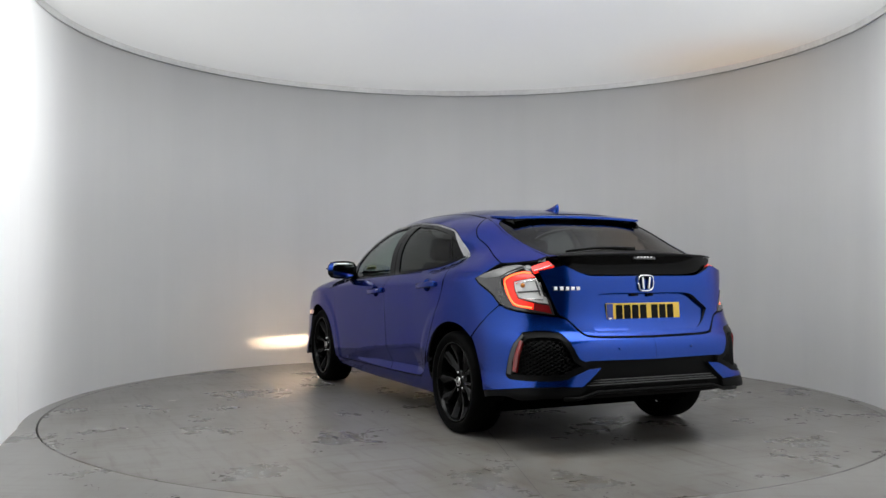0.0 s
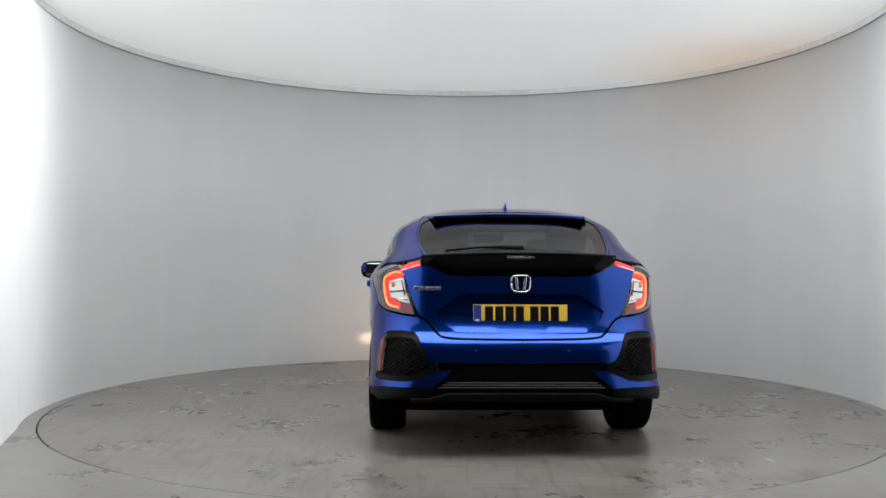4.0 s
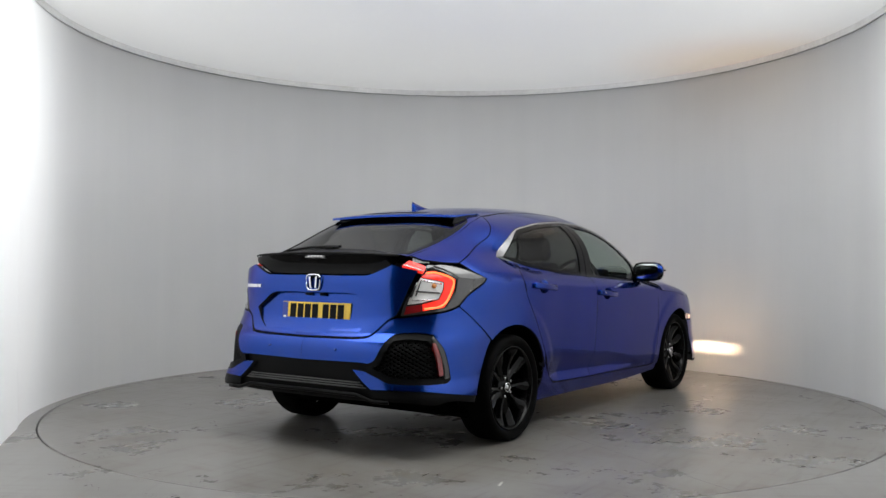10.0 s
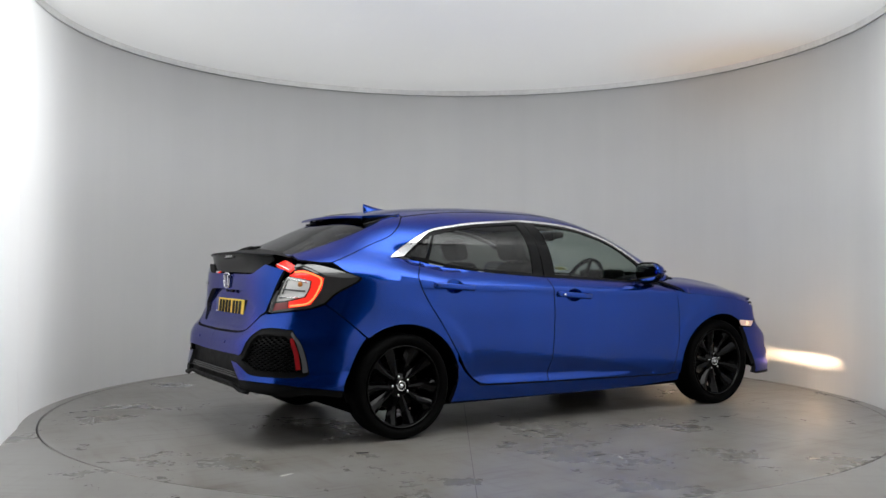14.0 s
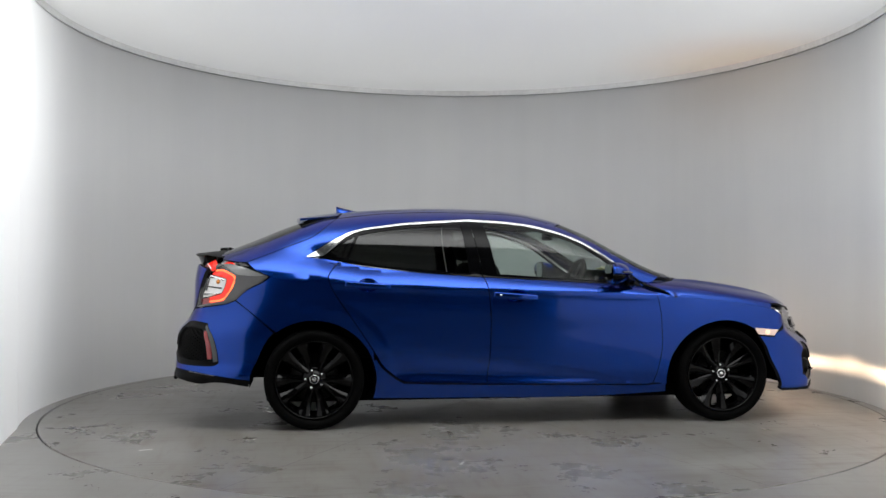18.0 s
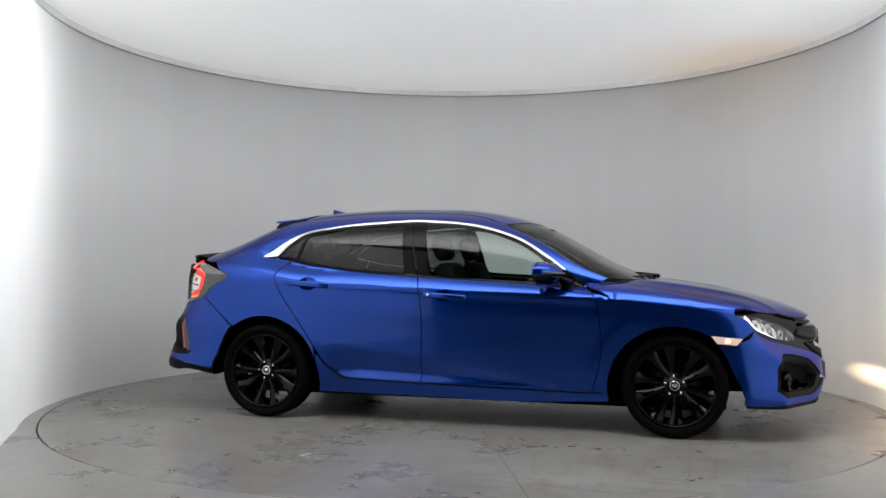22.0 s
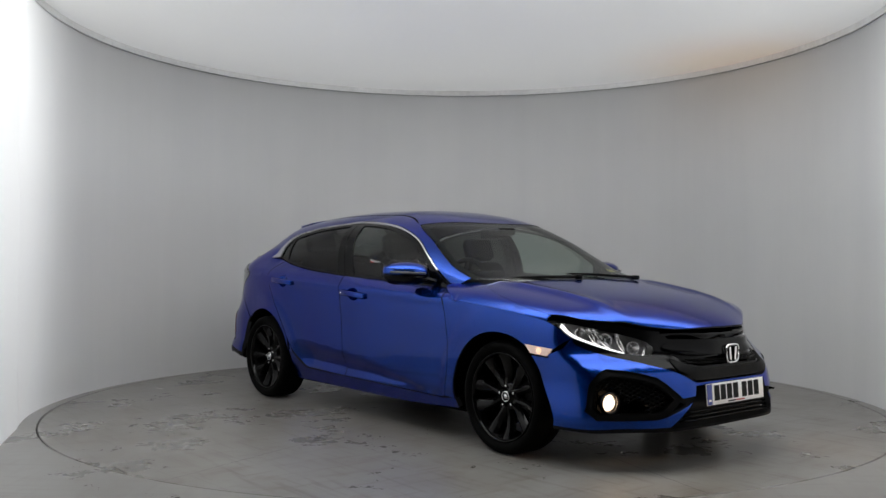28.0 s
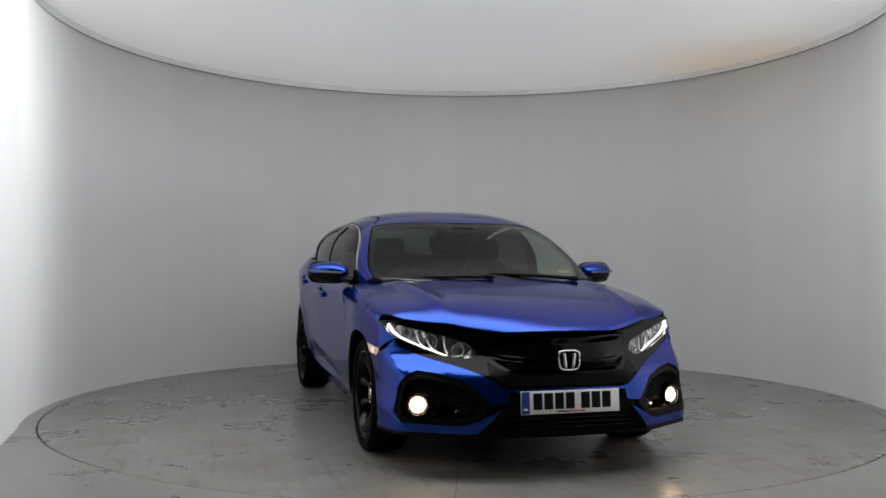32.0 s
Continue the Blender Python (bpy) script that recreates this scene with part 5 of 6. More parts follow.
    for s0, s1 in ((("f", 0.70, 0.712), ("f", 0.66, 0.616)), (("f", 0.575, 0.682), ("f", 0.55, 0.594)), (("f", 0.475, 0.584), ("f", 0.442, 0.618)), (("f", 0.675, 0.706), ("f", 0.60, 0.602))):
        q = ring_offset(np.array(belt_line(s0, s1)), -0.04)
        piece("bright_fin", tube("bright_fin", [(v[0], sg * v[1], v[2]) for v in q], 0.007, CHROME, 6, 2.4), hl)


def ring_offset(sz, off):
    """Points of the ring surface moved along its normal."""
    sz = np.array(sz, float)
    p = ring_point(sz[:, 0], sz[:, 1])
    e = 0.004
    n = np.cross(ring_point(sz[:, 0] + e, sz[:, 1]) - ring_point(sz[:, 0] - e, sz[:, 1]), ring_point(sz[:, 0], sz[:, 1] + e) - ring_point(sz[:, 0], sz[:, 1] - e))
    n /= np.maximum(np.linalg.norm(n, axis=1), 1e-9)[:, None]
    n *= np.where((n * (p - np.array([0, 0, 0.5]))).sum(1) < 0, -1.0, 1.0)[:, None]
    return p + n * off


def emblem(at, way, r, parent):
    """A plain chrome badge: a rounded frame round two raised bars."""
    ring = []
    for k in range(32):
        a = 2 * math.pi * k / 32
        y = r * math.copysign(abs(math.cos(a)) ** 0.55, math.cos(a))
        z = r * 0.86 * math.copysign(abs(math.sin(a)) ** 0.55, math.sin(a))
        ring.append((y * (1 + 0.09 * z / r), z))
    e = piece("badge", tube("badge", [at + Vector((0, y, z)) for y, z in ring + ring[:1]], r * 0.10, CHROME, 8), parent, "plain chrome badge")
    piece("badge_ground", slab("badge_ground", [(0.9 * y, 0.9 * z) for y, z in ring], lambda y, z: at + Vector((-way * 0.012, y, z)), GLOSS_BLACK, 0.004), e)
    for k in (-1, 1):
        piece("badge_bar", shaped("badge_bar", (0.012, 0.30 * r, 1.3 * r), CHROME, 0.004, Matrix.Translation(at), lambda v, k=k: setattr(v.co, "y", v.co.y + k * 0.42 * r * (1 + 0.28 * v.co.z / r))), e)


def plate(name, x, z, way, mat, parent, lean):
    """A number plate with plain bars in place of its characters. way: 1 faces forwards, -1 backwards."""
    m = Matrix.Translation((x, 0.0, z)) @ Euler((0, -way * lean, 0)).to_matrix().to_4x4()
    p = piece(name, shaped(name, (0.006, 0.52, 0.111), mat, 0.0025, m, segments=2), parent, "yellow rear plate with plain black bars" if way < 0 else "white front plate with plain black bars")

    def flat(nm, y0, y1, z0, z1, ink, d=0.0036):
        # y runs from the reader's left
        y0, y1 = way * y0, way * y1
        me = box_mesh(nm, (0.0012, abs(y1 - y0), z1 - z0), ink, 0.0, (way * d, (y0 + y1) / 2, (z0 + z1) / 2))
        me.transform(m)
        return piece(nm, me, p)
    flat("country_band", -0.258, -0.216, -0.053, 0.053, PLATE_BLUE)
    flat("band_mark", -0.248, -0.226, -0.036, -0.026, PLATE_WHITE, 0.0046)
    y = -0.196
    for k in range(7):
        if k == 4:
            y += 0.024
        flat("character_bar", y, y + 0.046, -0.034, 0.045, PLATE_INK)
        y += 0.0565
    flat("maker_line", -0.075, -0.005, -0.049, -0.042, PLATE_INK)
    flat("maker_line", 0.0, 0.075, -0.049, -0.042, RED_INK)
    return p


def tail():
    # tailgate skin with the plate recess
    half = np.vstack([stroke([(0.0, 0.980), (0.30, 0.980), (0.40, 0.988), (0.522, 1.040)]), stroke([(0.522, 1.040), (0.655, 1.008)]), stroke([(0.655, 1.008), (0.60, 0.85), (0.563, 0.762)]), stroke([(0.563, 0.762), (0.515, 0.732), (0.45, 0.662), (0.40, 0.646), (0.28, 0.640), (0.0, 0.636)])])
    niche = y_loop(np.vstack([stroke([(0.0, 0.880), (0.25, 0.879), (0.335, 0.868), (0.40, 0.825), (0.462, 0.782)]), stroke([(0.462, 0.782), (0.42, 0.72), (0.355, 0.672)]), stroke([(0.355, 0.672), (0.0, 0.668)])]))
    gate = piece("tailgate", skin("tailgate", on_tail, y_loop(half), PAINT, holes=[niche], step=0.025, rim=0.03), CAR, "blue metallic tailgate with sloping dark glass")
    piece("plate_recess", skin("plate_recess", lambda y, z: on_tail(y, z) + np.stack([0.034 - 0.05 * (0.88 - z) / 0.21 * 0.5, 0 * y, 0 * y], -1), niche, PAINT, step=0.03, gap=-0.008, rim=0), gate)
    plate("rear_plate", -2.128, 0.766, -1, PLATE_YELLOW, CAR, math.radians(5))
    emblem(Vector((-2.150, 0, 0.9355)), -1, 0.052, CAR)
    for k in range(5):
        y = 0.575 - 0.031 * k
        x = float(end_x(y, 0.908, False)) - 0.003
        piece("script_bar", shaped("script_bar", (0.004, 0.024, 0.02), CHROME, 0.0015, Matrix.Translation((x, y, 0.908))), gate, "plain chrome script bar")
    piece("camera", shaped("camera", (0.02, 0.03, 0.018), SATIN_BLACK, 0.005, Matrix.Translation((-2.125, -0.05, 0.868))), gate)
    piece("release_button", shaped("release_button", (0.01, 0.05, 0.014), SATIN_BLACK, 0.004, Matrix.Translation((-2.122, 0.06, 0.868))), gate)
    # upper tailgate: painted surround and glass
    edge = [(-1.21, 0.535), (-1.30, 0.556), (-1.38, 0.562), (-1.5, 0.575), (-1.65, 0.570), (-1.8, 0.553), (-1.93, 0.527)]
    up = half_loop(np.vstack([stroke([(-1.155, 0.0), (-1.17, 0.3), (-1.19, 0.46), edge[0]]), stroke(edge), stroke([(-1.93, 0.527), (-1.985, 0.49), (-2.0, 0.4), (-2.02, 0.2), (-2.025, 0.0)])]))
    gl_half = np.vstack([stroke([(-1.30, 0.0), (-1.305, 0.35), (-1.33, 0.50), (-1.38, 0.550)]), stroke([(-1.38, 0.550), (-1.5, 0.563), (-1.65, 0.558), (-1.8, 0.541), (-1.93, 0.515)]), stroke([(-1.93, 0.515), (-1.965, 0.4), (-1.98, 0.2), (-1.985, 0.0)])])
    glass = half_loop(gl_half)
    frame = piece("gate_frame", skin("gate_frame", on_cabin, up, PAINT, holes=[glass], step=0.025, gap=0.0), gate)
    lift = [(x, float(cabin_z(x, y))) for x, y in edge]
    for flip, sg in SIDES:
        flank = outline(HATCH_CUT, [HATCH_CUT[-1], (-1.85, 1.052), (-1.93, 1.066)], [(-1.93, 1.066), lift[-1]], lift[::-1], [lift[0], HATCH_CUT[0]])
        piece("gate_flank", skin("gate_flank", on_side, flank, PAINT, flip=flip, step=0.025, gap=0.001), frame)
    piece("rear_window", skin("rear_window", on_cabin, glass, TINTED, step=0.05, gap=-0.006, off=-0.005, rim=0), gate, "dark tinted rear window")
    piece("window_band", skin("window_band", on_cabin, glass, GLOSS_BLACK, holes=[shrink(glass, 0.045)], step=0.03, gap=-0.006, off=-0.009, rim=0), gate)
    roof_spoiler(CAR)
    gate_wing(CAR)
    # rear wiper
    lie = lambda x, y, up: (x, y, float(cabin_z(x, y)) + up)
    w = piece("wiper", tube("wiper", [lie(-1.985, 0.0, 0.012), lie(-1.968, 0.09, 0.016), lie(-1.955, 0.22, 0.014), lie(-1.952, 0.34, 0.012)], [0.018, 0.010, 0.007, 0.006], SATIN_BLACK, 8), CAR, "black rear wiper")
    piece("blade", tube("blade", [lie(-1.945, -0.03, 0.010), lie(-1.940, 0.2, 0.010), lie(-1.942, 0.41, 0.010)], 0.008, SATIN_BLACK, 6), w)
    piece("pivot_cap", shaped("pivot_cap", (0.05, 0.07, 0.03), SATIN_BLACK, 0.01, Matrix.Translation(lie(-1.985, 0.0, 0.012))), w)
    for flip, sg in SIDES:
        tail_light(flip, sg)
        rear_bumper_half(flip, sg)
    # black lower centre with three fins
    low = y_loop(np.vstack([stroke([(0.0, 0.505), (0.30, 0.506), (0.46, 0.512)]), stroke([(0.46, 0.512), (0.50, 0.46), (0.53, 0.40)]), stroke([(0.53, 0.40), (0.58, 0.36), (0.62, 0.32)]), stroke([(0.62, 0.32), (0.4, 0.298), (0.0, 0.294)])]))
    d = piece("diffuser", skin("diffuser", on_tail, low, SATIN_BLACK, step=0.04, off=-0.03, gap=-0.014, rim=0), CAR, "black lower bumper insert with thin fins")
    for k, z in enumerate((0.378, 0.391, 0.404)):
        hw = 0.45 - 0.02 * k
        piece("fin", tube("fin", [(float(end_x(y, z, False)) + 0.016, y, z) for y in np.linspace(-hw, hw, 13)], 0.0042, GREY_PLASTIC, 6), d)
    chin = [(y, 0.341 + 0.03 * (1 - math.cos(min(1.0, max(0.0, (abs(y) - 0.39) / 0.12)) * math.pi)) * -0.5) for y in np.linspace(-0.60, 0.60, 25)]
    piece("edge_strip", tube("edge_strip", [(float(end_x(y, z, False)) - 0.002, y, z) for y, z in chin], 0.011, SATIN_BLACK, 8), d)


def roof_spoiler(gate):
    """The blade over the rear window: a curved plate on two black side fins, with a slot under it."""
    nu, nv = 25, 9
    top, bot = [], []
    for i in range(nu):
        y = -1 + 2 * i / (nu - 1)
        for j in range(nv):
            t = j / (nv - 1)
            hw = 0.52 - 0.045 * t
            x = -1.162 - 0.045 * abs(y) ** 3 - t * (0.315 - 0.075 * abs(y) ** 2.5)
            root = float(cabin_z(-1.17, y * 0.52)) + 0.004
            z = root + (1.352 - 0.012 * y * y - root) * t ** 1.3
            th = 0.004 + 0.020 * t * (1 - 0.6 * t)
            top.append(Vector((x, y * hw, z)))
            bot.append(Vector((x, y * hw, z - th - 0.002)))
    verts = top + bot
    n = nu * nv
    faces = []
    for i in range(nu - 1):
        for j in range(nv - 1):
            a = i * nv + j
            faces += [(a, a + nv, a + nv + 1, a + 1), (n + a, n + a + 1, n + a + nv + 1, n + a + nv)]
        a = i * nv + nv - 1
        faces.append((a, a + nv, n + a + nv, n + a))
        a = i * nv
        faces.append((a, n + a, n + a + nv, a + nv))
    for a0 in (0, (nu - 1) * nv):
        for j in range(nv - 1):
            a = a0 + j
            faces.append((a, a + 1, n + a + 1, n + a) if a0 == 0 else (a, n + a, n + a + 1, a + 1))
    bm = bmesh.new()
    vs = [bm.verts.new(v) for v in verts]
    for f in faces:
        bm.faces.new([vs[k] for k in f])
    sp = piece("roof_spoiler", done("roof_spoiler", bm, PAINT), gate, "blue roof spoiler blade with a slot beneath")
    sp.data.set_sharp_from_angle(angle=radians(50))
    for sy in (-1, 1):
        pts = [(-1.20, 1.352), (-1.415, 1.318), (-1.44, 1.282), (-1.30, 1.300)]
        f = slab("side_fin", [(x, z) for x, z in pts], lambda x, z: Vector((x, sy * (0.50 if x > -1.35 else 0.465), z)), GLOSS_BLACK, 0.02)
        piece("side_fin", f, sp)
        pts = [(0.30, 0.0), (0.46, 0.012), (0.47, -0.05), (0.36, -0.045)]
        piece("corner_web", slab("corner_web", pts, lambda y, z: Vector((-1.37, sy * y, 1.325 + z)), GLOSS_BLACK, 0.02), sp)
    piece("shadow_lip", tube("shadow_lip", [(-1.40 + 0.05 * abs(y / 0.45) ** 2.5, y, float(cabin_z(-1.38, y)) + 0.010) for y in np.linspace(-0.45, 0.45, 15)], 0.012, GLOSS_BLACK, 8), sp)
    piece("washer_jet", shaped("washer_jet", (0.02, 0.012, 0.014), SATIN_BLACK, 0.004, Matrix.Translation((-1.41, 0.0, 1.325))), sp)


def gate_wing(gate):
    """The gloss black blade across the tailgate between the lamps, with a high brake lamp."""
    half = np.vstack([stroke([(0.0, 1.098), (0.3, 1.095), (0.45, 1.090), (0.545, 1.082)]), stroke([(0.545, 1.082), (0.535, 1.05), (0.47, 1.015), (0.40, 0.993), (0.30, 0.985), (0.0, 0.985)])])
    w = piece("gate_wing", skin("gate_wing", lambda y, z: on_tail(y, z) + np.stack([0.030 - 0.065 * np.clip((z - 0.985) / 0.11, 0, 1) ** 2.2 * (1 - 0.75 * np.clip(np.abs(y) / 0.545, 0, 1) ** 4), 0 * y, 0 * y], -1), y_loop(half), GLOSS_BLACK, step=0.025, rim=0.02), gate, "gloss black wing across the tailgate")
    verts, faces, n = [], [], 25
    for i in range(n):
        y = -0.545 + 1.09 * i / (n - 1)
        k = abs(y) / 0.545
        z = 1.098 - 0.016 * k ** 2
        xr = float(end_x(y, z, False)) - 0.035 + 0.049 * k ** 4
        for x, dz in ((xr, 0.0), (xr - 0.006, 0.006), (xr + 0.01, 0.013), (-1.965 + 0.03 * k ** 3, float(cabin_z(-1.975, y)) - z + 0.008), (-1.965 + 0.03 * k ** 3, -0.04)):
            verts.append((x, y, z + dz))
    for i in range(n - 1):
        for j in range(4):
            faces.append((5 * i + j, 5 * i + j + 1, 5 * i + 6 + j, 5 * i + 5 + j))
    piece("wing_top", mesh_of("wing_top", verts, faces, SATIN_BLACK), w)
    lamp = piece("brake_lamp", shaped("brake_lamp", (0.016, 0.155, 0.024), TAIL_GREY, 0.004, Matrix.Translation((-2.130, 0.0, 1.083)) @ Euler((0, radians(28), 0)).to_matrix().to_4x4()), w, "high brake lamp, unlit")
    for k in range(5):
        piece("led", shaped("led", (0.006, 0.017, 0.009), REFLECTOR, 0.002, Matrix.Translation((-2.137, -0.046 + 0.023 * k, 1.086))), lamp)


def tail_light(flip, sg):
    lp = outline(belt_line(("r", 0.657, 1.022), ("x", -1.90, 1.040), ("x", -1.84, 1.034)), belt_line(("x", -1.84, 1.034), ("x", -1.73, 1.000), ("x", -1.633, 0.962)), belt_line(("x", -1.633, 0.962), ("x", -1.662, 0.934), ("x", -1.772, 0.876), ("x", -1.84, 0.814)), belt_line(("x", -1.84, 0.814), ("x", -1.93, 0.785), ("r", 0.58, 0.758)), belt_line(("r", 0.58, 0.758), ("r", 0.612, 0.86), ("r", 0.657, 1.022)))
    well = outline(belt_line(("r", 0.668, 1.018), ("x", -1.935, 1.022)), belt_line(("x", -1.935, 1.022), ("x", -1.838, 0.962)), belt_line(("x", -1.838, 0.962), ("x", -1.855, 0.892), ("x", -1.915, 0.806)), belt_line(("x", -1.915, 0.806), ("r", 0.592, 0.766)), belt_line(("r", 0.592, 0.766), ("r", 0.606, 0.815), ("r", 0.632, 0.89), ("r", 0.660, 0.978), ("r", 0.668, 1.018)))
    t = piece("tail_light", skin("tail_light", on_ring, lp, TAIL_DARK, holes=[well], flip=flip, step=0.02, rim=0.03), CAR, "lit C-shaped red tail light in smoked housing")
    piece("lamp_back", skin("lamp_back", on_ring, lp, TAIL_DARK, flip=flip, step=0.03, off=-0.030, rim=0), t)
    top = outline(belt_line(("r", 0.661, 1.018), ("x", -1.90, 1.037), ("x", -1.84, 1.031)), belt_line(("x", -1.84, 1.031), ("x", -1.73, 0.997), ("x", -1.64, 0.964)), belt_line(("x", -1.64, 0.964), ("x", -1.72, 0.958), ("x", -1.826, 0.966)), belt_line(("x", -1.826, 0.966), ("x", -1.930, 1.027), ("r", 0.661, 1.020)))
    piece("grey_cap", skin("grey_cap", on_ring, top, TAIL_GREY, flip=flip, step=0.02, off=0.006, rim=0.008), t)
    split = [("r", 0.684, 0.788), ("r", 0.680, 0.826)]
    red = outline(belt_line(("r", 0.668, 1.018), ("x", -1.935, 1.022)), belt_line(("x", -1.935, 1.022), ("x", -1.838, 0.962)), belt_line(("x", -1.838, 0.962), ("x", -1.855, 0.892), ("x", -1.915, 0.806)), belt_line(("x", -1.915, 0.806), split[0]), belt_line(*split), belt_line(split[1], ("x", -1.99, 0.836), ("x", -1.940, 0.850)), belt_line(("x", -1.940, 0.850), ("x", -1.915, 0.90), ("x", -1.906, 0.944)), belt_line(("x", -1.906, 0.944), ("r", 0.662, 0.984)), belt_line(("r", 0.662, 0.984), ("r", 0.668, 1.018)))
    r = piece("red_band", skin("red_band", on_ring, red, TAIL_RED, flip=flip, step=0.015, off=-0.021, rim=0.008, gap=0.001), t, "glowing red light guide")
    dim = outline(belt_line(("r", 0.680, 0.787), ("r", 0.596, 0.769)), belt_line(("r", 0.596, 0.769), ("r", 0.608, 0.814)), belt_line(("r", 0.608, 0.814), ("r", 0.677, 0.825)), belt_line(("r", 0.677, 0.825), ("r", 0.680, 0.787)))
    piece("reflex", skin("reflex", on_ring, dim, RED_REFLEX, flip=flip, step=0.02, off=-0.018, rim=0.008, gap=0.001), t, "unlit dark red reflex panel")
    core = stroke(belt_line(("r", 0.672, 1.006), ("x", -1.925, 1.006), ("x", -1.856, 0.958), ("x", -1.872, 0.89), ("x", -1.925, 0.818), ("r", 0.69, 0.800)))
    piece("bright_line", tube("bright_line", [(q[0], sg * q[1], q[2]) for q in ring_offset(core, -0.019)], 0.006, TAIL_HOT, 6), r)
    clear = outline(belt_line(("r", 0.660, 0.978), ("x", -1.912, 0.942)), belt_line(("x", -1.912, 0.942), ("x", -1.921, 0.90), ("x", -1.945, 0.855)), belt_line(("x", -1.945, 0.855), ("x", -2.03, 0.832), ("r", 0.610, 0.822)), belt_line(("r", 0.610, 0.822), ("r", 0.632, 0.89), ("r", 0.660, 0.978)))
    c = piece("clear_chamber", skin("clear_chamber", on_ring, clear, CLEAR_WHITE, flip=flip, step=0.015, off=-0.022, rim=0.006, gap=0.001), t, "clear indicator and reversing lamp chamber")
    for a, b, wide, mat in ((("r", 0.652, 0.945), ("r", 0.628, 0.862), 0.006, TAIL_DARK), (("r", 0.668, 0.958), ("x", -1.925, 0.935), 0.004, CHROME), (("r", 0.668, 0.952), ("r", 0.650, 0.868), 0.004, GREY_PLASTIC), (("r", 0.650, 0.895), ("x", -1.94, 0.885), 0.005, GREY_PLASTIC), (("r", 0.635, 0.845), ("x", -1.965, 0.85), 0.004, CHROME)):
        q = ring_offset(np.array(belt_line(a, b)), -0.018)
        piece("divider", tube("divider", [(v[0], sg * v[1], v[2]) for v in q], wide, mat, 6), c)
    q = ring_offset(np.array(belt_line(("x", -1.965, 0.925))), -0.021)[0]
    bulb = bmesh.new()
    bmesh.ops.create_uvsphere(bulb, u_segments=14, v_segments=8, radius=0.014, matrix=Matrix.Translation((q[0], sg * q[1], q[2])))
    piece("indicator_bulb", done("indicator_bulb", bulb, AMBER), c, "unlit amber indicator bulb")
    # lamp piece that lifts with the tailgate
    inner = outline(belt_line(("r", 0.552, 1.060), ("r", 0.657, 1.026)), belt_line(("r", 0.657, 1.026), ("r", 0.662, 0.996)), belt_line(("r", 0.662, 0.996), ("r", 0.548, 1.032)), belt_line(("r", 0.548, 1.032), ("r", 0.552, 1.060)))
    ti = piece("gate_lamp", skin("gate_lamp", on_ring, inner, TAIL_RED, flip=flip, step=0.015, off=0.004, rim=0.02, gap=0.001), CAR, "glowing red lamp on the tailgate edge")
    low = ring_offset(np.array(belt_line(("r", 0.556, 1.034), ("r", 0.655, 1.002))), 0.006)
    piece("clear_edge", tube("clear_edge", [(q[0], sg * q[1], q[2]) for q in low], 0.004, CLEAR_WHITE, 6), ti)


